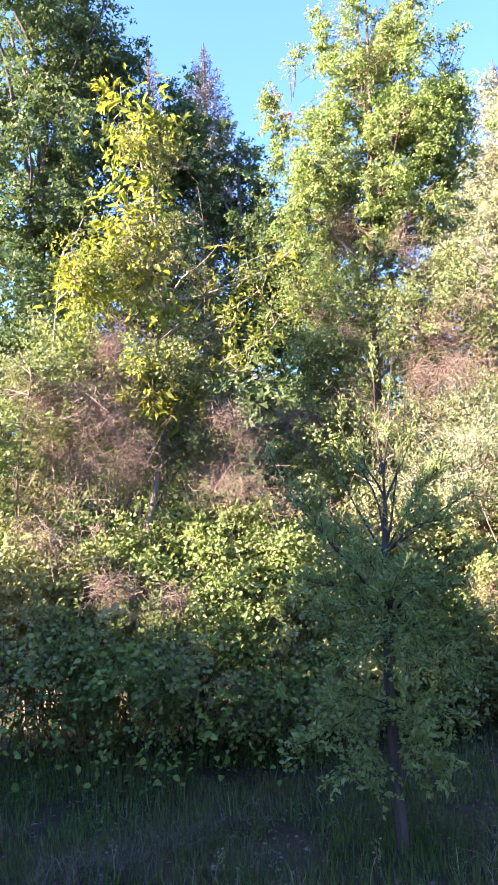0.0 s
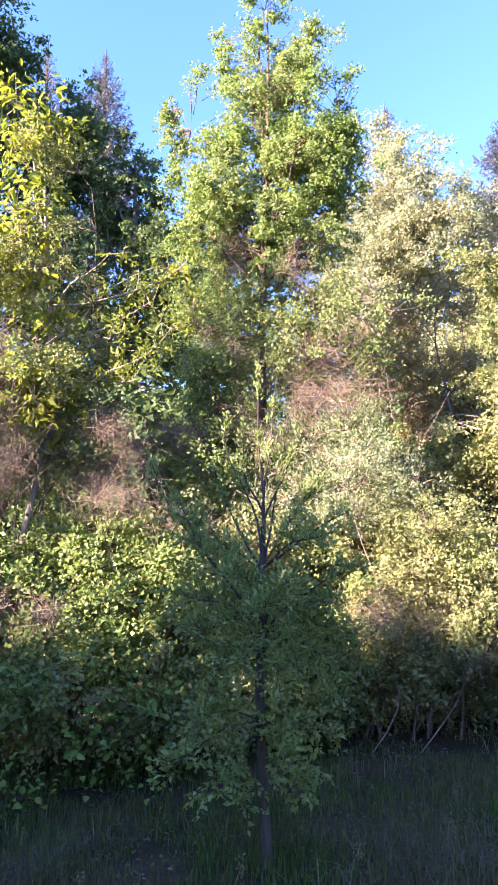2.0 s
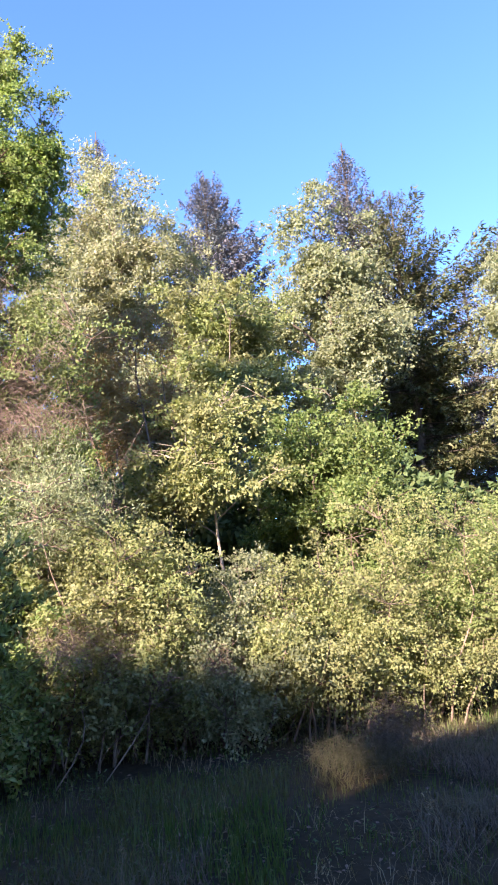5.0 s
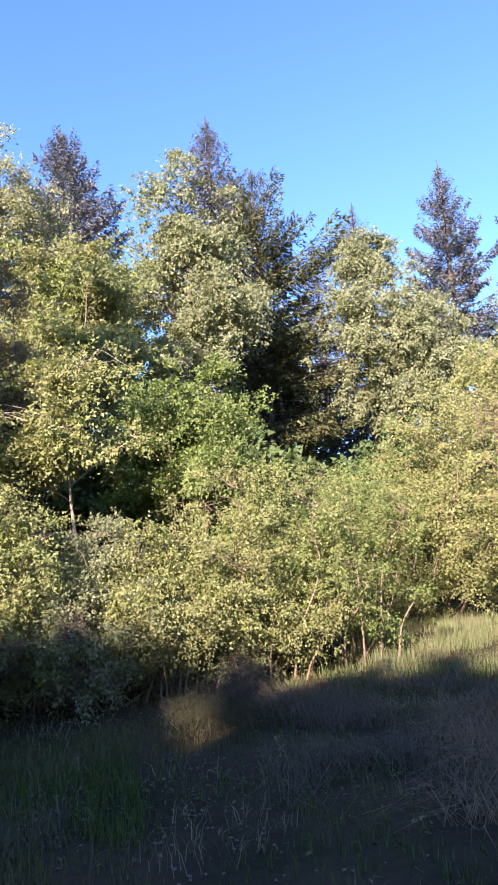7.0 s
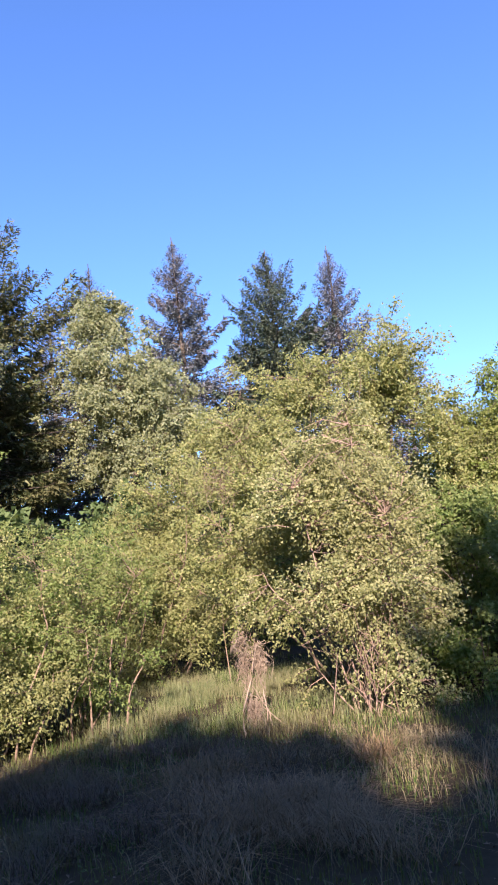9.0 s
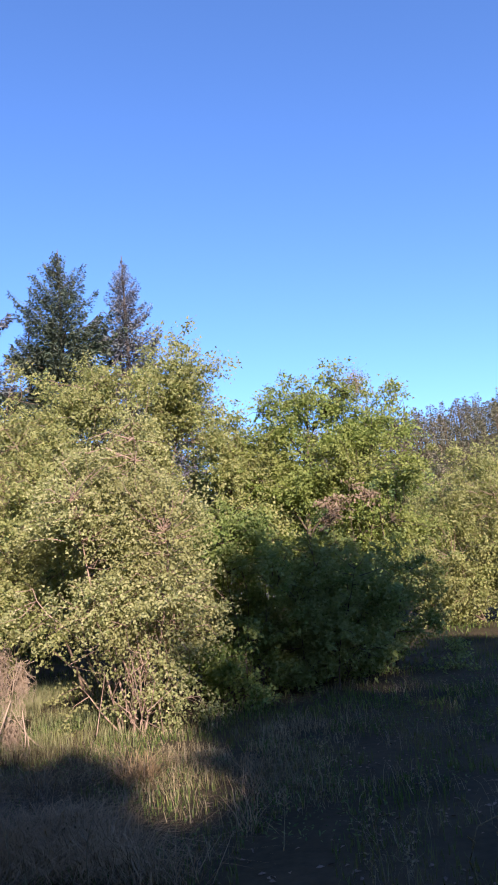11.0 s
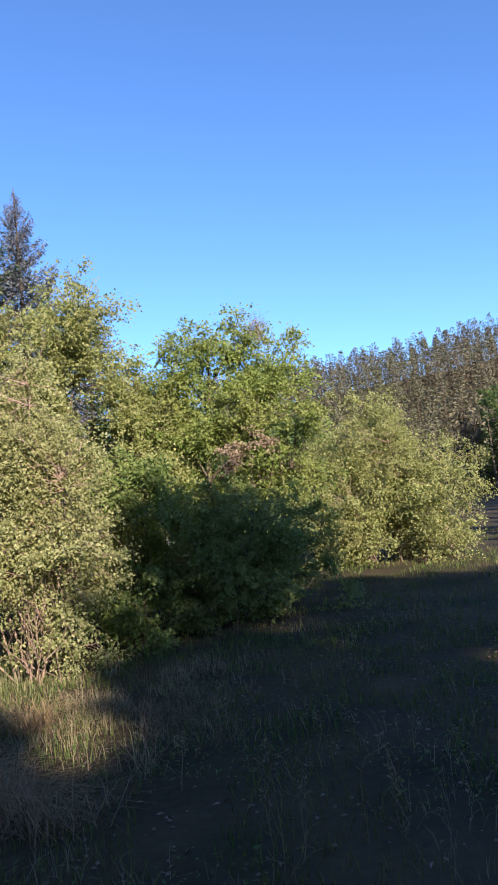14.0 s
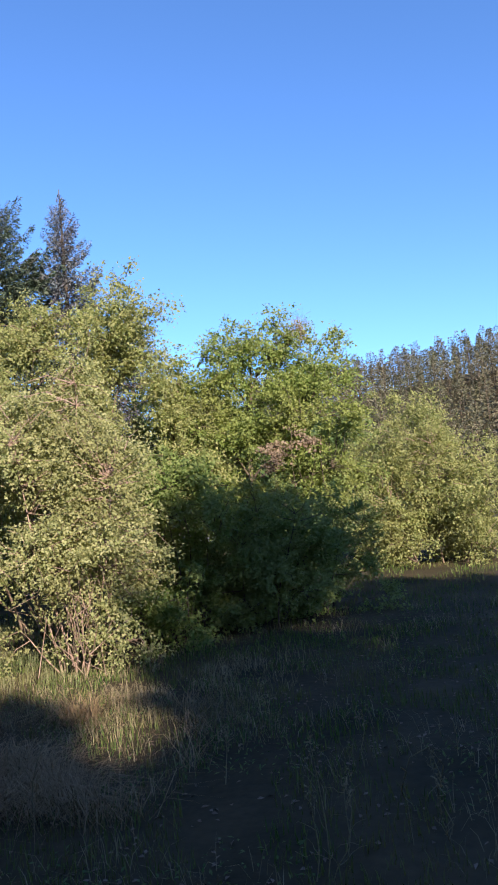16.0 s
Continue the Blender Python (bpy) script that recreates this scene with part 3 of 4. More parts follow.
for k, az0 in ((1, -13.5), (2, -6.0), (3, 0.5)):
    hub = np.array([spot(az0 + q.normal() * 3.2, 5.15 + 0.25 * q.random(), 0.15 + 1.0 * q.random()) for _ in range(26)])
    c = np.repeat(hub, 8, 0) + q.normal(size=(208, 3)) * 0.07
    single_leaves(thickets[k], c, q.normal(size=(208, 3)) * [0.8, 0.8, 0.3] - [0.1, 0.35, 0.15], q.normal(size=(208, 3)) * 0.6 + [0, -0.35, 0.8], 0.03 + 0.04 * q.random(208), leaf_mesh)
tangle("dry_cane_tangle", "reddish brown dry bramble canes on the bank", spot(-13, 5.7),
       [(*spot(-15, 6.1, 1.75), 0.5, 0.3, 0.22), (*spot(-11, 5.8, 1.3), 0.35, 0.25, 0.2), (*spot(-7, 5.7, 1.2), 0.3, 0.25, 0.16)], 330, 8, M_DRY, 0.32, 0.0022, 0.1, main=0)
tangle("dry_cane_tangle", "pale brown dead stalks above the brambles", spot(0, 6.5),
       [(*spot(-14, 6.9, 2.3), 1.4, 0.5, 0.3), (*spot(1, 6.8, 2.15), 1.1, 0.5, 0.3)], 500, 9, M_DRY, 0.35, 0.0022, -0.5, main=0)

# ---------------------------------------------------------------- walnut and the dry vines below it
walnut = plant("walnut_tree", "slim young walnut with sunlit yellow-green leaves", "tree", spot(-8.5, 7.6),
      [lobe(-9.3, 34.5, 7.6, 0.24, 0.35), lobe(-7.4, 32, 7.6, 0.42, 0.75), lobe(-9.0, 27, 7.6, 0.5, 0.7), lobe(-11, 22.5, 7.6, 0.42, 0.55), lobe(-7, 21, 7.5, 0.4, 0.5), lobe(-1.5, 23.2, 7.4, 0.55, 0.2), lobe(2.5, 24, 7.4, 0.28, 0.2), lobe(-1.5, 18.5, 7.3, 0.4, 0.18), lobe(-7.5, 13.5, 7.1, 0.2, 0.4)],
      1700, (0.12, 0.046), L_WALNUT, M_BARK_PALE, 0.05, 13, seed=51, spray=0.3, clump=13, round_leaf="folded", shell=0.3, droop=0.5, thr=-0.3)
q = np.random.default_rng(56)
leaf_mesh = mesh_of("leaf", *blades(np.zeros((1, 3)), np.array([[0, 1.0, 0]]), np.array([[0, 0, 1.0]]), 1.0, 0.42), L_WALNUT_BIG)
hub = np.array([lobe(az + 0.7 * q.normal(), el + 0.8 * q.normal(), 7.25 + 0.2 * q.random(), 1, 1)[:3] for az, el in
                [(-10.0, 35), (-9, 34.6), (-7, 34.4), (-6, 33.6), (-11.2, 33.5), (-10.5, 31), (-11, 29.5), (-9.5, 30), (-10, 27), (-11, 26), (-9.6, 24.5), (-12, 24), (-13.2, 22.6), (-12.6, 21), (-10.8, 22.5), (-8.8, 22.8), (-8, 25), (-6, 24.5),
                 (-5, 26), (-13.6, 19.5), (-12.4, 18.8), (-9.4, 20.5), (-6.4, 22), (-5.2, 21), (-7.6, 15.4), (-7, 13.8), (-5.4, 13), (-7.6, 11.6), (-6, 10.6), (-7.2, 30.5)]])
c = np.repeat(hub, 9, 0) + q.normal(size=(270, 3)) * [0.1, 0.07, 0.07]
single_leaves(walnut, c, q.normal(size=(270, 3)) * [0.6, 0.4, 0.35] - [0.3, 0.1, 0.55], q.normal(size=(270, 3)) * 0.5 + [-0.35, -0.5, 0.4], 0.1 + 0.07 * q.random(270), leaf_mesh)
for az0, el0, az1, el1, n in ((-6.2, 21, 5.0, 24.8, 30), (-5.4, 14.6, 3.6, 19.6, 24), (-3.5, 19, 2.2, 22.0, 20), (-4.5, 16, 0.5, 15.5, 14)):
    p, e = np.array([lobe(az0, el0, 7.5, 1, 1)[:3]]), np.array([lobe(az1, el1, 7.2, 1, 1)[:3]])
    way = bend(p, e, 12, -0.06, 0.02, q)
    limb = part("limb", mesh_of("limb", *tubes(way, np.linspace(0.014, 0.003, 12)[None], 5), M_BARK_PALE, True), walnut)
    i = q.integers(3, 12, n)
    tip = way[0, i] + q.normal(size=(n, 3)) * 0.09 + [0, 0, 0.04]
    tagged(part("twig_work", mesh_of("twig_work", *tubes(bend(way[0, i], tip, 3, 0.05, 0.05, q), np.repeat([[0.004, 0.003, 0.002]], n, 0), 3), M_BARK_PALE), limb), kind="stuff")
    c = np.repeat(tip, 9, 0) + q.normal(size=(n * 9, 3)) * 0.04
    tagged(part("leaf_spray", mesh_of("leaf_spray", *leaves(c, q.normal(size=(n * 9, 3)) - [0, 0, 0.3], q.normal(size=(n * 9, 3)) + [0, -0.4, 0.6], 0.06 + 0.04 * q.random(n * 9), 0.028), L_WALNUT), limb), kind="stuff")
plant("climbing_vine", "pale green vine leaves climbing the walnut", "vine", spot(-8.1, 7.75),
      [lobe(-7.2, 31, 7.7, 0.36, 0.7), lobe(-7.8, 25.5, 7.7, 0.5, 0.7), lobe(-8.5, 21, 7.6, 0.6, 0.5), lobe(-5, 19, 7.6, 0.5, 0.7), lobe(-6, 15.5, 7.5, 0.35, 0.6)], 6000, (0.056, 0.036), L_YELLOW, M_TWIG, 0.008, 7, stems=1, seed=54, spray=0.22, clump=18, thr=-0.1, foot_spread=0.2)
tangle("dry_vine_tangle", "brown dry vine tangle hanging over the shrubs", spot(-8, 7.6),
       [lobe(-9.6, 17, 7.4, 0.4, 0.75), lobe(-11.5, 10, 7.3, 0.9, 0.7), lobe(-6.5, 9.5, 7.3, 0.8, 0.75), lobe(-2.5, 8, 7.3, 0.6, 0.5), lobe(-18, 9.5, 7.4, 0.7, 0.8)], 4000, 5, M_DRY, 0.34, 0.0019, 0.8, -0.15)
plant("vine_shrub", "shrub overgrown with yellow-green vine leaves", "shrub", spot(-15, 7.9),
      [lobe(-16.5, 15, 7.6, 0.8, 0.6), lobe(-19, 10.5, 7.6, 0.9, 0.8), lobe(-13.5, 12.5, 7.5, 0.5, 0.6), lobe(-5.5, 14, 7.6, 0.45, 0.6), lobe(-8, 11, 8.1, 1.0, 0.9), lobe(-3.5, 10.5, 7.7, 0.5, 0.5)], 19000, (0.066, 0.042), L_VINE, M_TWIG, 0.02, 14, stems=1, seed=52, clump=26, thr=-0.2)
plant("thin_tree", "thin pale-stemmed young tree with few yellow leaves", "tree", spot(-14.3, 7.4),
      [lobe(-14.5, 25, 7.4, 0.35, 0.5), lobe(-13, 22, 7.4, 0.3, 0.4), lobe(-17, 24, 7.4, 0.35, 0.35)], 700, (0.1, 0.04), L_WALNUT, M_BARK_PALE, 0.022, 6, seed=53, spray=0.3, clump=10)

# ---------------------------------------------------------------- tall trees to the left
# Both dark trees carry their shade in the leaf colour too.
plant("dark_tree", "tall broadleaf tree with leaves darkened for shade", "tree", spot(-17, 20),
      [lobe(-20.5, 39.5, 20, 3.2, 4.2), lobe(-14.5, 37, 20, 1.8, 2.3), lobe(-10.8, 34.3, 20, 1.5, 2.2), lobe(-18, 29, 20, 3.4, 2.8), lobe(-11, 27, 20, 2.3, 2.2), lobe(-13, 20, 20.5, 3.2, 2.6), lobe(-19, 20, 20, 3.0, 2.6), lobe(-14, 10, 20, 5, 2.6)], 100000, (0.15, 0.105), L_SHADE_DARK, M_BARK_DARK, 0.26, 14, seed=61, spray=0.6, clump=40, thr=-0.3, scale=0.5, round_leaf="far")
plant("dark_tree", "dense broadleaf tree, green leaves darkened for shade", "tree", spot(0.5, 20.5),
      [lobe(-6.8, 32.4, 20.5, 1.4, 1.9), lobe(-3.4, 30, 20.5, 1.7, 2.1), lobe(0.4, 28.5, 20.5, 1.7, 2.0), lobe(3.6, 25, 20.5, 1.7, 2.2), lobe(6, 21.5, 21, 1.7, 2.3), lobe(-2, 21.5, 20.5, 3.4, 2.6), lobe(1.5, 15.5, 20.5, 3.4, 2.6), lobe(2, 6, 20.5, 4.0, 2.4)], 80000, (0.145, 0.1), L_SHADE_DARK, M_BARK_DARK, 0.24, 14, seed=62, spray=0.5, clump=40, thr=-0.4, scale=0.6, round_leaf="far")

# ---------------------------------------------------------------- the tall maple with its vine-clad foot
leaders = [(11.3, 42.6, 0.55), (14.1, 42.8, 0.4), (17.2, 39.6, 0.42), (19.2, 38.4, 0.38), (8.5, 39.6, 0.42), (6.1, 36.4, 0.42), (3.3, 34.6, 0.34), (20.6, 35.6, 0.36), (15.8, 38.5, 0.45)]
crown_lobes = [lobe(8.5, 27, 9.1, 0.8, 0.6), lobe(13.5, 26.5, 9.0, 0.9, 0.6), lobe(9, 34, 9.2, 0.7, 0.7), lobe(14, 35.5, 9.2, 0.8, 0.8), lobe(18, 33, 9.2, 0.6, 0.6), lobe(16, 30.5, 9.2, 0.8, 0.7), lobe(10, 24.5, 9.2, 1.0, 0.8), lobe(15.5, 25.5, 9.2, 1.2, 0.9), lobe(12, 30, 9.2, 0.8, 0.7), lobe(18, 31, 9.2, 0.7, 0.7)]
for k, (az, el, w) in enumerate(leaders):
    for u, f in ((0.0, 0.9), (0.25, 1.0), (0.5, 0.95), (0.7, 0.75), (0.85, 0.45), (0.96, 0.17)):
        crown_lobes.append(lobe(12.2 + (az - 12.2) * (0.6 + 0.4 * u), 28 + (el - 28) * u, 9.2 + 0.5 * math.sin(k * 2.3), w * f, 0.45, w * f))
    crown_lobes += [lobe(az, el + 0.6, 9.2 + 0.5 * math.sin(k * 2.3), 0.07, 0.5)] * 3
plant("maple_tree", "tall light green maple with upright feathery shoots", "tree", spot(11.4, 9.2), crown_lobes,
      54000, (0.062, 0.046), L_ACER, M_BARK_RED, 0.08, 16, seed=71, spray=0.2, clump=28, steep=0.45, thr=-0.34, scale=0.95, shell=0.12)
plant("vine_shrub", "high shrub overgrown with climbing vines and dry stems", "shrub", spot(13, 8.5),
      [lobe(6.6, 21, 8.8, 0.45, 0.5), lobe(9.6, 20.5, 8.7, 0.5, 0.5), lobe(13.4, 21, 8.7, 0.6, 0.5), lobe(17, 19.5, 8.6, 0.6, 0.6), lobe(20.6, 20, 8.6, 0.6, 0.6), lobe(6.8, 15.5, 8.5, 0.5, 0.55), lobe(10.4, 16, 8.4, 0.45, 0.45), lobe(14.6, 16, 8.5, 0.5, 0.4), lobe(19, 14.5, 8.4, 0.7, 0.5),
       lobe(6, 11.5, 8.3, 0.45, 0.45), lobe(9.5, 11, 8.2, 0.45, 0.4), lobe(13.6, 9.5, 8.2, 0.6, 0.45), lobe(20, 9.5, 8.3, 0.6, 0.5), lobe(8, 6, 8.2, 0.8, 0.6), lobe(13, 14, 9.3, 1.3, 1.0)], 26000, (0.064, 0.042), L_VINE, M_TWIG, 0.02, 18, stems=1, seed=72, clump=26, thr=-0.12, scale=1.3)
tangle("dry_vine_tangle", "greyish pink dry vine tangle over a shrub", spot(15, 8.2),
       [lobe(8.2, 18.3, 8.4, 0.55, 0.4), lobe(15.4, 18, 8.4, 0.8, 0.5), lobe(18.4, 16.6, 8.2, 0.5, 0.45), lobe(12, 12.6, 8.2, 0.7, 0.5), lobe(16.6, 11.8, 8.1, 0.7, 0.6), lobe(4, 9, 8.0, 0.5, 0.45)], 3000, 6, M_DRY, 0.36, 0.002, 0.7, -0.15)
plant("willow_shrub", "silvery willow shrub catching the sun", "shrub", spot(17.5, 7.6),
      [lobe(17, 5.5, 7.8, 0.9, 0.9), lobe(19.5, 8, 7.8, 0.5, 0.6), lobe(14, 9, 7.8, 0.5, 0.5)], 11000, (0.06, 0.017), L_SILVER, M_TWIG, 0.015, 12, stems=1, seed=73, clump=24, droop=-0.2, spray=0.3)

tangle("dry_vine_tangle", "purplish dry vines threading through the shrubs", spot(18, 8.6),
       [lobe(11, 24, 8.9, 0.6, 0.6), lobe(15.5, 23, 8.9, 0.7, 0.6), lobe(21, 13, 8.4, 0.6, 0.6), lobe(22.5, 7, 8.6, 0.6, 0.6)], 1500, 7, M_DRY, 0.4, 0.0019, 0.6, -0.15, main=2)
tangle("dry_cane_tangle", "reddish brown dry canes among low shrubs", spot(22.5, 6.9),
       [(*spot(21, 6.8, 1.15), 0.5, 0.3, 0.3), (*spot(25.5, 7.0, 0.95), 0.4, 0.3, 0.25), (*spot(30, 7.1, 0.8), 0.4, 0.3, 0.2)], 620, 10, M_DRY, 0.32, 0.002, 0.1, main=1)

# ---------------------------------------------------------------- undergrowth under the trees, its leaves darkened to stand in for shade
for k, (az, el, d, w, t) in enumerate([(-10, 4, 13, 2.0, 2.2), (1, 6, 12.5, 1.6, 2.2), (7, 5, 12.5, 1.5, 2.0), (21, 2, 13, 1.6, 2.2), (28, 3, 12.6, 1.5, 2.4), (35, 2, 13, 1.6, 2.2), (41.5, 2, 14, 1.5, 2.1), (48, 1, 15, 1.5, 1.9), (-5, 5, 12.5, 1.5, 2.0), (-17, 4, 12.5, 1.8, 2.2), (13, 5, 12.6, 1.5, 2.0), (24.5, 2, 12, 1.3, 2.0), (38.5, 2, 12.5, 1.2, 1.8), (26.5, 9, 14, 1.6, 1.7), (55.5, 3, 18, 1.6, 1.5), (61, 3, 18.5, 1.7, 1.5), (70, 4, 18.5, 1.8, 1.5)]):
    plant("undergrowth_shrub", "filler shrub with leaves darkened for the shade under trees", "shrub", spot(az, d), [lobe(az, el, d, w, t), (*spot(az, d - 0.3, 1.0), w, w, 1.0)], 6500, (0.185, 0.14), L_SHADE_DARK, M_BARK_DARK, 0.03, 9, stems=1, round_leaf="far",
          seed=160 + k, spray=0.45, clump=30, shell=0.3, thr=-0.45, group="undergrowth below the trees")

# ---------------------------------------------------------------- middle trees
plant("round_tree", "pale green round-crowned broadleaf tree in sun", "tree", spot(24.5, 17),
      [lobe(25, 29.5, 17, 1.6, 1.6), lobe(24.5, 24.5, 17, 2.3, 1.9), lobe(27, 20, 16.5, 1.8, 1.3), lobe(24.5, 17.5, 16.3, 1.9, 1.5), lobe(28, 15.5, 16, 1.5, 1.3), lobe(21.8, 25, 17, 1.4, 1.4), lobe(27.8, 25.5, 17, 1.4, 1.3), lobe(21, 20.5, 16.5, 1.4, 1.2)], 46000, (0.11, 0.074), L_PALE, M_BARK, 0.15, 10, seed=81, spray=0.5, clump=34, thr=-0.15, scale=0.6)
plant("rust_shrub", "small tree with rust-brown autumn leaves", "shrub", spot(25.4, 12),
      [lobe(25.4, 19, 11.6, 0.9, 0.7), lobe(24, 14, 12, 1.0, 0.9), lobe(27.5, 14, 12.4, 0.9, 0.9)], 12000, (0.08, 0.05), L_RUST, M_TWIG, 0.03, 8, stems=1, seed=82)
plant("broadleaf_tree", "green broadleaf tree with layered sunny sprays", "tree", spot(34, 15),
      [lobe(34, 22, 15, 1.5, 1.0), lobe(31.5, 18.5, 15, 1.3, 1.2), lobe(36, 17.5, 15, 1.2, 1.2), lobe(33, 13, 15, 1.8, 1.3)], 22000, (0.115, 0.075), L_MAPLE, M_BARK, 0.1, 9, seed=83, spray=0.4, clump=28, thr=0.05, scale=0.9)
plant("thin_tree", "thin young tree with yellow-green leaves and a bare stem", "tree", spot(33.8, 9.6),
      [lobe(32, 11, 9.6, 0.9, 0.75), lobe(35, 12.5, 9.6, 0.5, 0.6), lobe(29, 8, 9.4, 0.6, 0.6), lobe(30, 13.5, 9.6, 0.5, 0.4), lobe(36.5, 9, 9.6, 0.5, 0.5)], 7500, (0.085, 0.06), L_YELLOW, M_BARK_PALE, 0.04, 7, seed=84, spray=0.3, clump=20, thr=0.05, scale=1.3)
plant("green_shrub", "fresh green tall shrub in the sun", "shrub", spot(42.5, 11),
      [lobe(42.5, 11, 11, 1.0, 0.7), lobe(40, 7.5, 11, 1.0, 0.9), lobe(45, 7, 11, 0.9, 0.9), lobe(42.5, 2, 10.7, 1.3, 1.1)], 19000, (0.085, 0.06), L_GREEN, M_TWIG, 0.014, 12, stems=1, seed=85, spray=0.35)
plant("linden_tree", "pale linden with sunlit drooping sprays", "tree", spot(42.5, 18),
      [lobe(42, 26, 18, 1.5, 1.6), lobe(42.5, 20, 18, 2.0, 1.8), lobe(45.5, 18, 17.5, 1.6, 1.2), lobe(41, 14.5, 17.5, 1.8, 1.2)], 26000, (0.13, 0.09), L_LINDEN, M_BARK_DARK, 0.16, 11, seed=86, spray=0.5, clump=30, thr=-0.05, scale=0.6, droop=0.6)
conifer("dark_conifer", "broad dark conifer with brownish shaded branches", spot(49, 21), high(29.3, 21), 2.3, L_FIR, M_BARK_DARK, 87, 26000, slope=0.75, ragged=0.3)
DOME = [lobe(58.4, 22.0, 20, 1.0, 0.8), lobe(58.4, 19.5, 20, 1.3, 1.2), lobe(58.6, 16.5, 20, 1.8, 1.3), lobe(60.5, 15.5, 19.7, 1.7, 1.4), lobe(63.0, 14.5, 19.6, 1.2, 1.3), lobe(58, 12.5, 20, 2.0, 1.3), lobe(62, 11.5, 19.6, 1.8, 1.2)]
plant("linden_tree", "dome-shaped linden with pale layered leaves", "tree", spot(59.5, 20),
      DOME, 32000, (0.12, 0.085), L_LINDEN, M_BARK_DARK, 0.16, 11, seed=88, spray=0.45, clump=30, thr=-0.25, scale=0.6, droop=0.6)
plant("broadleaf_tree", "small open broadleaf tree behind the bushes", "tree", spot(66, 17),
      [lobe(66, 10.5, 17, 1.7, 1.0), lobe(69, 11, 17, 1.4, 1.0)], 12000, (0.11, 0.07), L_YELLOW, M_BARK, 0.07, 8, seed=89, spray=0.45, thr=-0.05)

# ---------------------------------------------------------------- sunny shrubs along the clearing
for k, (az, el, d, w, t, m, lab) in enumerate([
        (22, 1, 7.7, 0.9, 1.05, L_YELLOW, "yellow-green sunlit shrub with a shaded foot"), (27.5, -3, 7.8, 0.9, 1.0, L_MAPLE, "yellow-green low shrub in the sun"),
        (33.5, -4, 7.9, 1.0, 0.95, L_LINDEN, "pale green low shrub in the sun"), (40, -4, 8.1, 0.95, 0.9, L_YELLOW, "yellow-green low shrub in the sun"),
        (47, -2, 8.6, 1.1, 1.15, L_YELLOW, "yellow-green sunlit shrub with slender shoots"), (53.5, -1, 9.6, 1.2, 1.25, L_GREEN, "fresh green shrub in the sun")]):
    plant("shrub", lab, "shrub", spot(az, d), [lobe(az, el, d, w, t), (*spot(az, d - 0.25, 0.85), w * 0.95, 0.85, 0.5), (*spot(az, d + 0.3, 0.4), w * 0.8, 0.7, 0.4)], 17000, (0.055, 0.034), m, M_TWIG, 0.016, 14, stems=1, seed=100 + k,
          spray=0.26, clump=30, shell=0.5, thr=-0.25, scale=1.2, twig_r=0.0035, group="shrubs along the clearing")
plant("hawthorn_bush", "large pale yellow-green bush in full sun", "bush", spot(59, 14),
      [lobe(60.5, 5, 14, 1.6, 1.55), lobe(56, 0, 14, 1.7, 1.5), lobe(63.5, 1, 13.6, 1.5, 1.6), lobe(59, -3, 13.4, 2.0, 1.0)], 36000, (0.075, 0.05), L_YELLOW, M_TWIG, 0.022, 18, stems=1, seed=111, spray=0.4, clump=34, shell=0.5)
plant("tall_bush", "tall yellow-green bush at the meadow's edge", "bush", spot(78, 11.5),
      [lobe(78, 14.3, 11.5, 1.3, 1.2), lobe(72, 9, 11.5, 1.4, 1.3), lobe(82.6, 7.8, 11.5, 0.9, 1.0), lobe(77, 4, 11, 1.9, 1.5), lobe(70, 1, 11, 1.4, 1.5), lobe(82, 0, 11, 1.1, 1.4), lobe(85.0, 6, 11.6, 0.8, 1.2), lobe(80.2, 12.0, 11.6, 1.0, 0.8), lobe(80.8, 11.0, 11.3, 0.8, 0.8), lobe(82.2, 10.4, 11.4, 0.7, 0.7), lobe(83.2, 8.6, 11.6, 0.8, 0.8), lobe(85.6, 4, 11.8, 0.9, 0.9), lobe(79.6, 10.5, 11.6, 1.1, 1.2), lobe(74.5, 12, 11.6, 1.2, 1.1)], 66000, (0.07, 0.047), L_YELLOW, M_TWIG, 0.02, 18, stems=1, seed=112, spray=0.34, clump=34, shell=0.5)
plant("beige_bush", "beige-green bush with thin reddish stems in sun", "bush", spot(76.2, 8.2),
      [lobe(75.0, 6.5, 8.6, 0.6, 0.7), lobe(77.2, 10, 8.9, 0.35, 0.6), lobe(72.6, 8, 8.9, 0.45, 0.5), lobe(79, 1, 8.3, 0.65, 0.9), lobe(72, 1, 8.4, 0.8, 0.95), lobe(76, -3, 8.2, 1.0, 0.7), lobe(79, -9, 7.9, 0.4, 0.3), lobe(73, -8, 8.2, 0.5, 0.35), lobe(76, 1.5, 8.2, 0.8, 0.8), lobe(74, 3, 8.3, 0.7, 0.7), lobe(77.5, 4, 8.3, 0.7, 0.7)], 38000, (0.055, 0.036), L_BEIGE, M_STEM, 0.014, 10, foot_spread=0.14, stems=1, seed=113, spray=0.26, clump=26, shell=0.4, thr=-0.15)
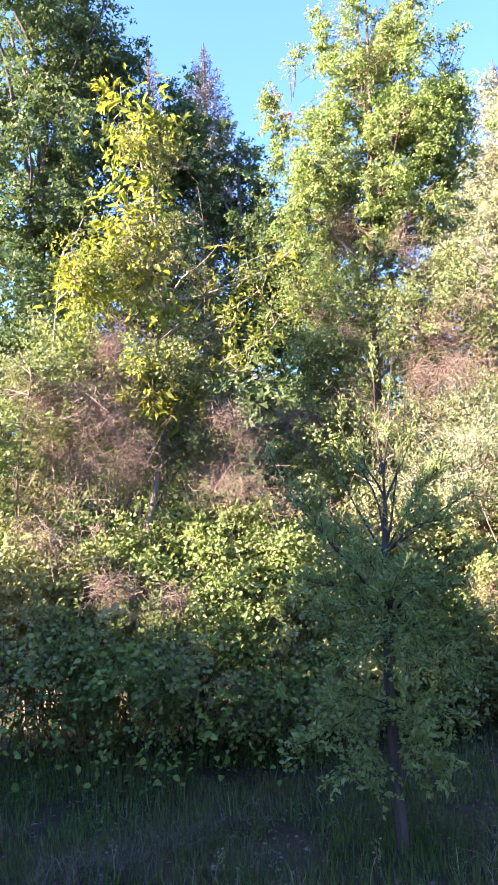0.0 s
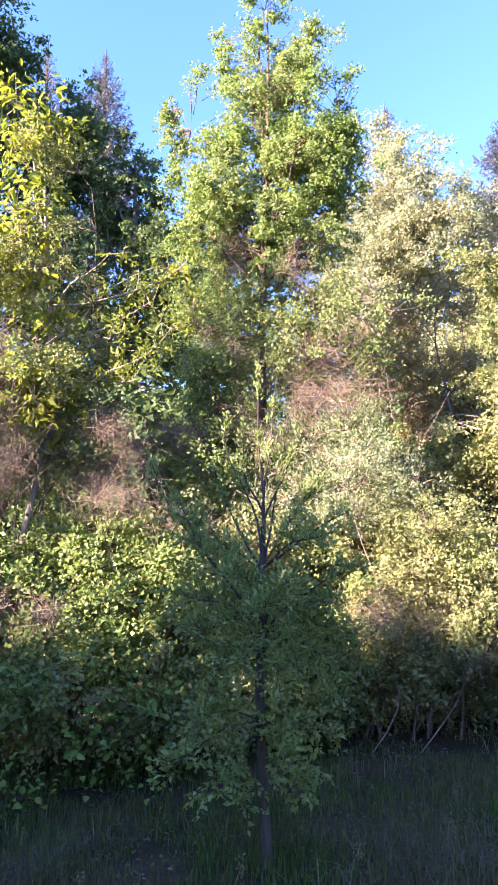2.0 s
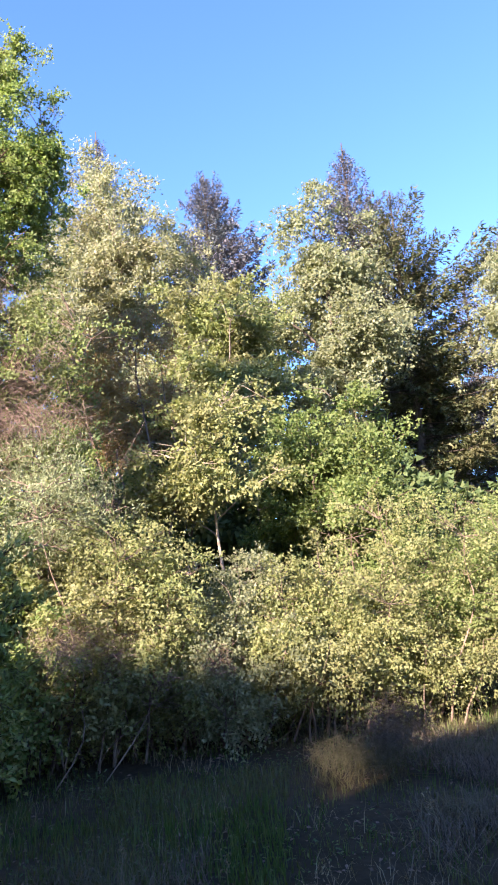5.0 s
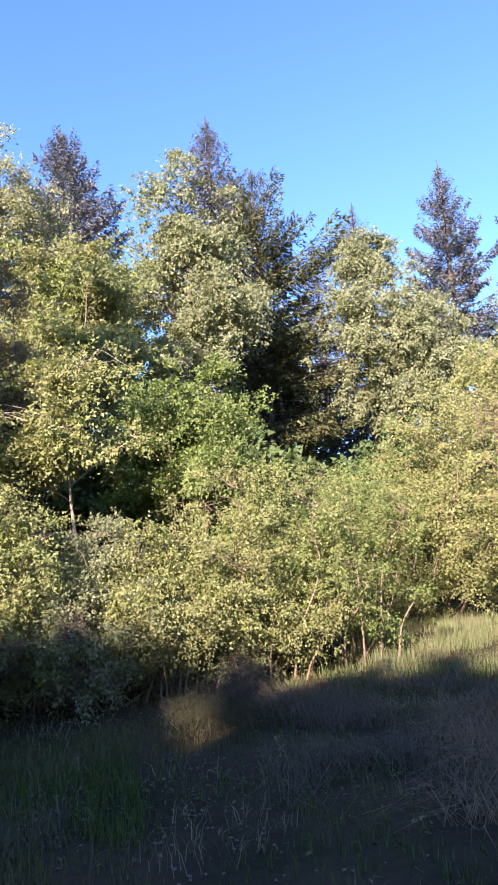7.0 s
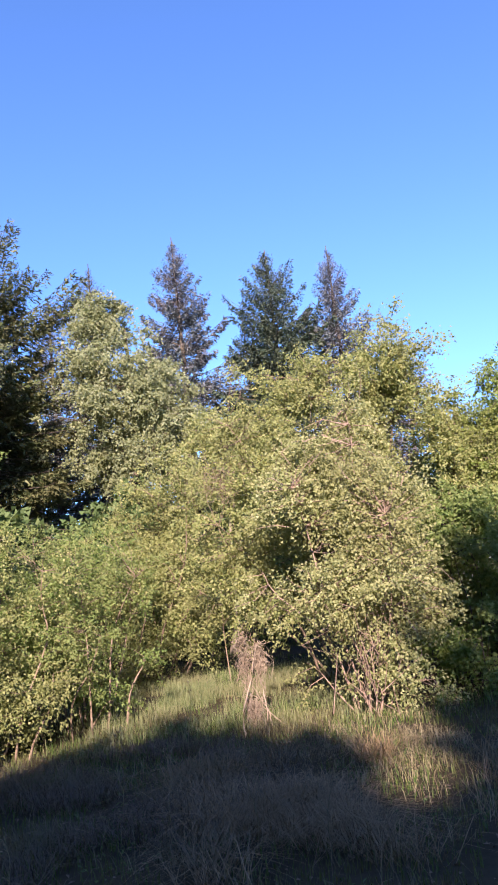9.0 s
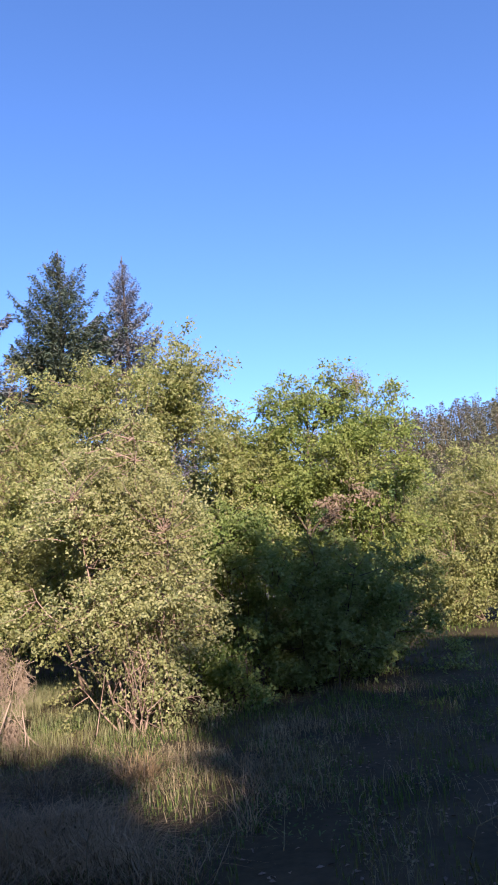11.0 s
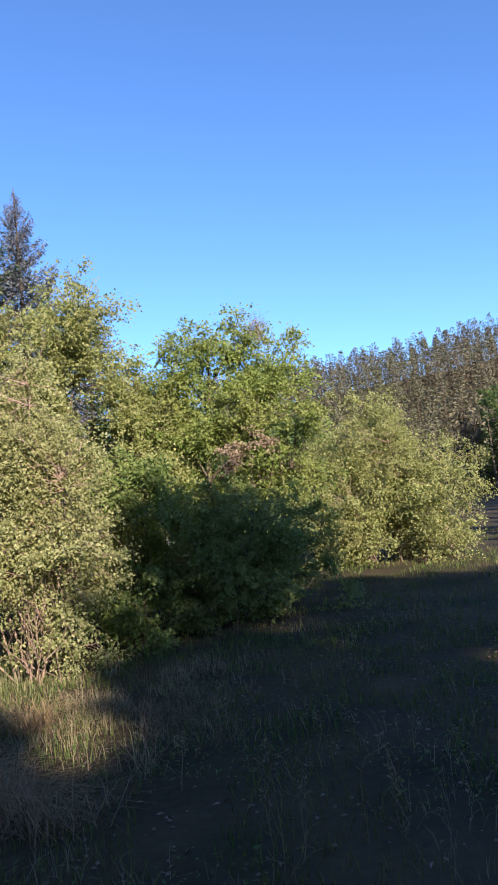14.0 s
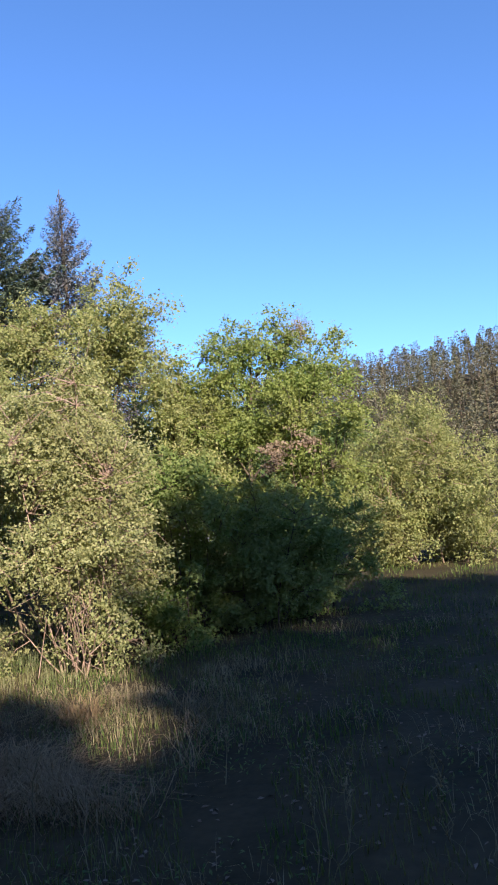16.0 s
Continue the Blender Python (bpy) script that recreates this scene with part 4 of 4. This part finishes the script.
boughs = [(93.4, 15.0, 0.42, 0.4), (94.2, 13.6, 0.5, 0.42), (91.3, 13.6, 0.45, 0.42), (92.2, 12.0, 0.55, 0.45), (95.2, 11.2, 0.55, 0.45), (98.5, 12.6, 0.32, 0.3), (98.0, 10.2, 0.5, 0.4), (87.8, 13.0, 0.34, 0.38), (89.6, 11.6, 0.42, 0.45), (86.2, 10.8, 0.36, 0.4), (87.8, 9.4, 0.5, 0.45), (86.0, 7.4, 0.5, 0.5), (91, 8.8, 0.65, 0.5), (94, 7.4, 0.75, 0.55), (98, 6.8, 0.7, 0.5), (89, 5.2, 0.75, 0.55), (93, 4, 0.85, 0.6), (97, 3, 0.75, 0.65), (91, 0.5, 1.1, 0.7), (90.3, 7.2, 0.7, 0.55), (88, 6.8, 0.6, 0.5), (95.8, 8.6, 0.6, 0.5)]
plant("oak_tree", "low spreading oak with sunlit upper crown", "tree", spot(92, 11.8), [lobe(az, el, 11.8 + 0.4 * math.sin(az * 3), w, t) for az, el, w, t in boughs],
      40000, (0.075, 0.048), L_OAK, M_BARK_DARK, 0.07, 15, seed=114, spray=0.3, clump=28, thr=-0.22, scale=1.2)
plant("green_shrub", "leafy green shrub filling the recess beside the oak", "shrub", spot(86, 13),
      [lobe(85.6, 7.5, 13, 0.8, 0.8), lobe(84.2, 3, 13, 1.2, 1.2), lobe(88, 4.5, 13, 1.1, 1.1), lobe(86.5, -1, 12.8, 1.4, 1.2)], 15000, (0.08, 0.056), L_GREEN, M_BARK_DARK, 0.02, 12, stems=1, seed=118, spray=0.34, shell=0.3, thr=-0.35)
for k, (az, el, d, w, t) in enumerate([(84.5, -3, 9.6, 0.9, 1.3), (90, -4, 9.9, 1.1, 1.2), (95.5, -4, 10.6, 1.1, 1.2)]):
    plant("shaded_shrub", "dark green shrub in deep shade below the oak", "shrub", spot(az, d), [lobe(az, el, d, w, t), (*spot(az, d - 0.2, 0.6), w, 0.8, 0.6)], 10000, (0.075, 0.052), L_GREEN, M_BARK_DARK, 0.01, 12,
          stems=1, seed=120 + k, spray=0.3, shell=0.45, group="shrubs below the oak")
plant("hawthorn_bush", "wide yellow-green bush beside the turf", "bush", spot(104.5, 17),
      [lobe(104, 2, 17, 2.0, 1.7), lobe(104.4, 4.4, 17, 1.1, 1.0), lobe(108.5, -1.5, 16.8, 1.6, 1.3), lobe(100.5, -2, 17, 1.4, 1.5), lobe(106, -4, 16.4, 2.4, 0.8), lobe(103, -1, 16.6, 1.6, 1.3), lobe(106.5, 0, 16.8, 1.5, 1.3)], 42000, (0.085, 0.055), L_YELLOW, M_TWIG, 0.022, 16, stems=1, seed=130, spray=0.42, shell=0.5)

# ---------------------------------------------------------------- conifers behind
for k, (az, el, d, w, m, nn, lab) in enumerate([
        (-2.4, 39, 27, 0.34, L_SPRUCE, 12000, "tall grey-green spruce behind the dark tree"), (-7.4, 38.9, 28, 0.3, L_SPRUCE, 5000, "pale spruce tip above the dark trees"), (23.3, 35.3, 26, 0.33, L_SPRUCE, 9000, "pale grey-green spruce top behind a round tree"),
        (32.9, 32.4, 25, 0.52, L_SPRUCE, 36000, "blue-green spruce with drooping branches"), (45.4, 33.3, 24, 0.38, L_SPRUCE, 17000, "tall blue-green spruce above the linden"),
        (57.3, 26.1, 31, 0.36, L_SPRUCE, 9000, "grey-green spruce behind the linden"), (53.8, 23.5, 31, 0.3, L_SPRUCE, 7000, "thin pale spruce behind the linden"),
        (64.6, 27.8, 27, 0.36, L_SPRUCE, 20000, "tall grey-green spruce with an open crown"), (72.6, 26.1, 27, 0.5, L_FIR_BLUE, 34000, "dense dark green spruce"),
        (70.0, 21, 28, 0.42, L_FIR_BLUE, 12000, "shorter dark spruce beside a taller one"), (77.9, 25.6, 27, 0.38, L_SPRUCE, 18000, "blue-green spruce with a slender top"),
        (82.6, 17.0, 26, 0.45, L_SPRUCE, 7000, "small spruce top above the bush")]):
    conifer("spruce", lab, spot(az, d), high(el, d), 3.1, m, M_BARK_DARK, 140 + k, nn, slope=w * 1.15)
for k, (az, d) in enumerate([(48.2, 22), (49.1, 24), (49.9, 21.5), (50.6, 25), (51.4, 23), (52.2, 24.5)]):
    conifer("bare_pine", "slim pine with a bare pale trunk in shade", spot(az, d), high(18, d), 1.4, L_FIR, M_BARK_PALE, 170 + k, 2500, bare=0.7, slope=0.5)

# ---------------------------------------------------------------- background woods
r = np.random.default_rng(3)
cs, outs = [], []
for az in np.arange(-40, 100, 1.8):
    d = 31 + 9 * r.random()
    top = np.interp(az, [-40, 0, 20, 30, 45, 53, 60, 75, 86, 97], [26, 25, 26, 22, 19, 18, 13, 13, 8, 4])
    h = high(top, d) * r.uniform(0.8, 1.0)
    c, o = in_lobes([(*spot(az, d, h * 0.5), 1.7, 1.7, h * 0.5), (*spot(az, d - 3, 1.4), 1.6, 1.6, 1.6), (*spot(az + 1, d - 5, 2.6), 1.5, 1.5, 2.2), (*spot(az + 0.9, d + 7, h * 0.4), 2.2, 2.2, h * 0.45)], 400, r, 0.4, 3, -0.4, 0.4)
    cs.append(c), outs.append(o)
v, f = foliage(np.concatenate(cs), np.concatenate(outs), 130000, r, (0.36, 0.26), 0.8, round_leaf="far")
tagged(new("far_woods", mesh_of("far_woods", v, f, L_SHADE_DARK)), "dark dense woods behind the clearing's trees", "woods", kind="stuff")

# pines on the hill, and the wood beside the road with shade put into its leaf colour
def pine_wood(name, label, places, heights, mat, seed, tufts, size):
    """Many small pines as one stand: trunks and tiers of needle tufts."""
    q = np.random.default_rng(seed)
    n = len(places)
    base = places
    h = heights[:, None]
    k = np.repeat(np.arange(n), tufts)
    u = q.random(len(k)) ** 0.75
    zz = 0.1 + 0.91 * u
    spread = 0.17 * (1 - zz * 0.93) ** 0.75 * (0.5 + 0.8 * q.random(len(k)))
    a = q.random(len(k)) * 2 * np.pi
    hh = heights[k]
    p = base[k] + np.c_[np.cos(a) * spread * hh, np.sin(a) * spread * hh, zz * hh]
    d = np.c_[np.cos(a), np.sin(a), 0.5 * q.random(len(k))] + q.normal(size=(len(k), 3)) * 0.3
    v1, f1 = slivers(p, d, np.array([0, 0, 1.0]) + q.normal(size=(len(k), 3)) * 0.5, size * (0.6 + 0.7 * q.random(len(k))), size * 0.6)
    ob = tagged(new(name, mesh_of(name, v1, f1, mat)), label, "woods", kind="stuff")
    ways = np.stack([base, base + np.c_[np.zeros((n, 2)), heights * 0.97]], 1)
    tagged(part("trunk_work", mesh_of("trunk_work", *tubes(ways, np.c_[heights * 0.012, heights * 0.002], 4), M_BARK_DARK), ob), kind="stuff")
    return ob


q = np.random.default_rng(21)
pts = []
while len(pts) < 1000:
    az, d = q.uniform(92, 132), q.uniform(80, 192)
    p = spot(az, d)
    if all((p[0] - o[0]) ** 2 + (p[1] - o[1]) ** 2 > 5 for o in pts):
        p[2] = land(p[0], p[1]) - 0.1
        pts.append(p)
pts = np.array(pts)
pine_wood("hill_pines", "grey-green pine forest covering the hillside", pts, 6.4 + 4.2 * q.random(len(pts)), L_PINE, 22, 230, 0.42)
pts = np.array([[*(r0 + rd * a + rn * b), 0.0] for a, b in zip(q.uniform(12, 75, 90), q.uniform(4.4, 16, 90))] + [[*(r0 + rd * a + rn * b), 0.0] for a, b in zip(q.uniform(60, 84, 50), q.uniform(0.6, 9, 50))])
pts[:, 2] = land(pts[:, 0], pts[:, 1]) - 0.1
pine_wood("roadside_wood", "green wood along the far side of the road, darkened for shade", pts, np.interp(pts[:, 0], [30, 80], [4.5, 8.0]) + 2.0 * q.random(len(pts)), L_SHADE_DARK, 23, 420, 0.5)

# ---------------------------------------------------------------- unseen trees behind and left of the clearing, added to shade it
# Row heights place the shadow edge; the rest dim skylight and the roadside wood.
for k, (x, y, top, w) in enumerate([(-9, 5.2, 2.2, 1.0), (-9, 3.7, 3.7, 0.8), (-9, 2.9, 3.8, 0.4), (-9, 2.35, 4.9, 0.35), (-9, 1.75, 5.85, 0.4), (-9, 1.42, 6.4, 0.3), (-9, 1.1, 6.55, 0.45), (-9, 0.3, 7.1, 0.6), (-9, -0.6, 7.15, 0.55), (-9, -1.6, 7.85, 0.6),
                                   (-9, -2.6, 8.3, 0.6), (-9, -3.6, 7.35, 0.5), (-9, -4.7, 6.8, 0.6), (-9, -5.8, 8.9, 0.45), (-9, -6.6, 10.9, 0.6), (-9, -7.8, 11.3, 0.7), (-9, -9.3, 11.0, 0.9), (-9, -10.2, 10.3, 0.6), (-9, -11, 11, 1.2), (-9, -12.3, 10.6, 0.8), (-9, -13.6, 10.2, 1.8), (21, -28, 14, 3.0), (27, -32, 17, 3.2), (33, -36, 18, 3.4), (39, -40, 19, 3.4), (45, -44, 19, 3.4), (-4, -15, 8.3, 3.0), (2, -16, 13, 3.0), (8, -18, 13, 3.2), (14, -20, 12, 3.0), (-16, 8, 7, 3.0)]):
    plant("unseen_shade_tree", "unseen leafy tree added along the clearing to cast shade", "tree", (x, y, 0),
          [(x, y, top - 1.2, w * 0.8, w * 0.8, 1.2), (x, y, top * 0.55, w, w, top * 0.35), (x, y, top * 0.3, w * 1.05, w * 1.05, top * 0.28)], 3600 if x == -9 else 2200, (0.46, 0.36), L_GREEN, M_BARK, 0.14, 8, seed=200 + k, spray=0.55,
          clump=20, shell=0.2, thr=-0.42, round_leaf="far", group="trees along the clearing")

# ---------------------------------------------------------------- grass and weeds


def grass(name, label, places, height, width, mat, seed, lean=0.35, kind="stuff"):
    q = np.random.default_rng(seed)
    n = len(places)
    h = height * (0.45 + 0.9 * q.random(n))[:, None]
    a = q.random(n) * 2 * np.pi
    d = np.c_[np.cos(a), np.sin(a), np.zeros(n)]
    s = np.c_[-d[:, 1], d[:, 0], np.zeros(n)] * width * (0.6 + 0.8 * q.random(n))[:, None]
    up = np.array([0, 0, 1.0])
    bendy = lean * (0.3 + q.random(n))[:, None]
    m = places + up * h * 0.55 + d * h * bendy * 0.35
    t = places + up * h * (1 - 0.3 * bendy) + d * h * bendy
    v = np.stack([places - s, places + s, m + s * 0.7, m - s * 0.7, t], 1).reshape(-1, 3)
    i = np.arange(n)[:, None] * 5
    f = np.concatenate([i + np.array([[0, 1, 2]]), i + np.array([[0, 2, 3]]), i + np.array([[3, 2, 4]])])
    return tagged(new(name, mesh_of(name, v, f, mat)), label, "grass", kind=kind)


def scatter(n, az0, az1, d0, d1, seed, clump=0.0, scale=1.5, soft=0.0):
    q = np.random.default_rng(seed)
    out = np.zeros((0, 3))
    while len(out) < n:
        az, d = q.uniform(az0, az1, n), np.sqrt(q.uniform(d0 ** 2, d1 ** 2, n))
        edge = np.minimum(np.minimum(az - az0, az1 - az) / (az1 - az0), np.minimum(d - d0, d1 - d) / (d1 - d0))
        az = np.radians(az)
        p = np.c_[d * np.sin(az), d * np.cos(az), np.zeros(n)]
        p = p[(gaps(p, scale, seed) > clump - 0.5) & (q.random(n) < (edge / soft if soft else 1.0))]
        p[:, 2] = land(p[:, 0], p[:, 1]) - 0.01
        out = np.concatenate([out, p])
    return out[:n]


grass("short_grass", "short green grass in the shade of the clearing", scatter(40000, -24, 125, 1.6, 9, 301, 0.35), 0.085, 0.0035, M_GRASS, 302)
grass("bank_foot_grass", "green grass at the shaded foot of the brambles", scatter(16000, -26, 36, 2.6, 6.5, 311, 0.25), 0.12, 0.004, M_GRASS, 312)
grass("far_grass", "green and dry grass further off", scatter(32000, 40, 125, 8, 24, 303, 0.3, 0.8), 0.11, 0.0055, M_GRASS, 304)
grass("dry_grass", "dry straw-coloured grass on the clearing", scatter(11000, -24, 125, 1.6, 11, 305, 0.6), 0.15, 0.0018, M_STRAW, 306, 1.0)
grass("dry_grass", "dry grass tufts before the brambles, darkened for shade", scatter(3200, -24, 30, 2.6, 4.8, 317, 0.7, 1.4), 0.16, 0.0018, M_SHADE_STRAW, 318, 1.8)
grass("meadow_grass", "tall pale grass in the sun at the meadow", scatter(15000, 50, 76, 7.2, 14, 307, 0.4, 1.5, 0.4), 0.2, 0.0025, M_MEADOW, 308, 0.6)
grass("bush_foot_grass", "tall dry grass at the foot of a bush", scatter(5000, 66, 92, 4.8, 8.4, 309, 0.4, 1.5, 0.45), 0.11, 0.0019, M_STRAW, 310, 1.0)

grass("dry_tussock", "brown leaning dry grass heaped in the shade", scatter(6000, 58, 84, 4.0, 6.6, 315, 0.6, 1.3, 0.2), 0.27, 0.0022, M_BROWN, 316, 2.0)
grass("dry_tussock", "matted brown dry grass darkened for the shade of the turf", scatter(9000, 44, 70, 4.2, 8.0, 313, 0.4, 1.3, 0.25), 0.2, 0.0022, M_SHADE_STRAW, 314, 1.7)

# ---------------------------------------------------------------- dry stems, shoots and litter
tangle("dry_stalk_column", "pale pinkish dry stalks clinging round an old stem", spot(67.2, 8.0), [(*spot(66.8, 8.0, 0.55), 0.075, 0.08, 0.58), (*spot(67.9, 8.05, 0.6), 0.05, 0.07, 0.34), (*spot(67.0, 8.0, 0.14), 0.13, 0.12, 0.14)], 480, 401, M_STALK, 0.2, 0.0032, 2.5, -0.9, main=2)
tangle("dead_treetop", "bare pinkish dead twigs above the oak", spot(96.3, 11.7), [lobe(96.2, 13.6, 11.7, 0.4, 0.3)], 60, 402, M_DRY, 0.45, 0.0032, -2.0, -0.9, main=0)
tangle("dead_sapling", "bare dead tree tip above the bush", spot(82.9, 12), [lobe(83.0, 13.2, 12, 0.1, 0.5)], 60, 403, M_DRY, 0.45, 0.004, -3.0, -0.9, main=1)
tangle("dry_twig_patch", "pinkish dry twigs among the bush leaves", spot(66.8, 11.8), [lobe(66.8, 7.6, 10.6, 0.5, 0.4)], 130, 404, M_DRY, 0.35, 0.0025, -0.3, -0.6)
plant("dead_branch", "withered branch with pinkish brown leaves", "branch", spot(94.5, 10.6), [lobe(94.6, 5.2, 10.5, 0.42, 0.2), lobe(93.2, 3.2, 10.5, 0.15, 0.3)], 600, (0.07, 0.045), L_DEAD, M_TWIG, 0.005, 4, stems=1, seed=405, spray=0.2, clump=20)
tangle("bare_shoots", "bare upright shoots rising from a shrub", spot(41, 8.9), [lobe(40.3, 0, 8.8, 0.35, 0.35), lobe(42.5, 1, 8.9, 0.25, 0.35)], 8, 406, M_TWIG, 0.9, 0.003, -3.0, -0.9)
tangle("dry_brush", "small dry brush darkened for the shaded turf", spot(42.3, 6.0), [(*spot(42.0, 6.0, 0.2), 0.36, 0.3, 0.2)], 300, 407, M_SHADE_STRAW, 0.35, 0.002, -0.6, -0.9)
tangle("dry_brush", "brown dry brush at the foot of the shrubs", spot(45, 6.3), [(*spot(45, 6.3, 0.25), 0.36, 0.3, 0.24)], 420, 408, M_SHADE_STRAW, 0.35, 0.002, -0.5, -0.9)
tangle("fallen_stick", "thin pale stick lying on the shaded turf", spot(101.4, 3.6), [(*spot(101.4, 3.6, 0.14), 0.2, 0.08, 0.08)], 4, 411, M_STRAW, 0.4, 0.005, 0.4, -0.9, main=0)
tangle("fallen_stick", "pale fallen sticks on dark ground", spot(33, 7.6), [(*spot(33, 7.6, 0.12), 0.4, 0.2, 0.05)], 7, 409, M_STRAW, 0.6, 0.006, 0.0, -0.9)


tangle("stem_cluster", "pinkish upright bare stems at the foot of the bush", spot(76.8, 7.9), [(*spot(76.8, 7.9, 0.55), 0.22, 0.16, 0.5)], 30, 410, M_STEM, 0.9, 0.0065, -4.0, -0.9, main=0)


def dry_weed(base, height, seed):
    """A dead forb: one stalk with thin side shoots and seed heads."""
    q = np.random.default_rng(seed)
    ob = thing("dry_weed", base, "thin dry weed stalk standing in the turf", "weed", "dry weeds on the turf")
    b = np.array(base, dtype=float)
    top = b + [q.normal() * 0.12 * height, q.normal() * 0.12 * height, height]
    way = bend(b[None] - [[0, 0, 0.03]], top[None], 8, 0, 0.04, q)
    stalk = part("stalk", mesh_of("stalk", *tubes(way, np.linspace(0.0035, 0.0012, 8)[None], 4), M_STRAW), ob)
    for k in q.integers(2, 7, 5):
        p = way[0, k]
        e = p + np.array([*(q.normal(size=2) * 0.16), 0.1 + 0.1 * q.random()]) * height
        part("side_shoot", mesh_of("side_shoot", *tubes(bend(p[None], e[None], 5, 0.1, 0.05, q), np.linspace(0.002, 0.0008, 5)[None], 3), M_STRAW), stalk)
    n = 26
    c = np.repeat(top[None], n, 0) + q.normal(size=(n, 3)) * [0.012, 0.012, 0.03]
    part("seed_head", mesh_of("seed_head", *leaves(c, q.normal(size=(n, 3)) + [0, 0, 0.6], q.normal(size=(n, 3)), 0.02, 0.008), M_STRAW), stalk)["kind"] = "stuff"


q = np.random.default_rng(77)
for k, (az, d, h) in enumerate([(89.5, 5.4, 0.3), (90.2, 5.3, 0.22), (92.5, 3.2, 0.55), (93.4, 3.1, 0.42), (91.8, 3.15, 0.36), (94.3, 3.3, 0.3), (102, 3.6, 0.3), (103.5, 3.3, 0.34), (86.6, 5.9, 0.34), (87.4, 5.7, 0.28), (86, 4.4, 0.26), (97, 4.6, 0.25), (72, 4.2, 0.5), (66, 4.6, 0.55), (60, 5.0, 0.5), (56, 5.6, 0.6),
                                (62, 6.1, 0.75), (48, 4.4, 0.35), (41, 3.6, 0.3), (33, 3.7, 0.3), (25, 4.0, 0.35), (18, 3.7, 0.3), (9, 3.6, 0.25), (-3, 3.7, 0.22), (-11, 3.9, 0.22), (100, 7.5, 0.3), (106, 9, 0.3)]):
    dry_weed(spot(az, d), h, 500 + k)


# fallen leaves and low herbs over the turf
lit = scatter(5000, -26, 125, 1.8, 10, 320, 0.3, 2.0)
q = np.random.default_rng(321)
v, f = leaves(lit + [0, 0, 0.015], np.c_[q.normal(size=(len(lit), 2)), 0.15 * q.normal(size=len(lit))], np.array([0, 0, 1.0]) + q.normal(size=(len(lit), 3)) * 0.3, 0.04 * (0.5 + q.random(len(lit))), 0.022)
tagged(new("leaf_litter", mesh_of("leaf_litter", v, f, M_TWIG)), "brown fallen leaves lying over the turf", "leaf litter", kind="stuff")
low = scatter(15000, -26, 125, 1.8, 11, 322, 0.55, 1.2)
v, f = leaves(low + np.c_[np.zeros((len(low), 2)), 0.02 + 0.06 * q.random(len(low))], np.c_[q.normal(size=(len(low), 2)), 0.3 + 0.3 * q.random(len(low))], np.array([0, 0, 1.0]) + q.normal(size=(len(low), 3)) * 0.4, 0.032 * (0.5 + q.random(len(low))), 0.014)
tagged(new("low_herbs", mesh_of("low_herbs", v, f, L_SHADE_DARK)), "low green herbs growing in the turf", "herbs", kind="stuff")
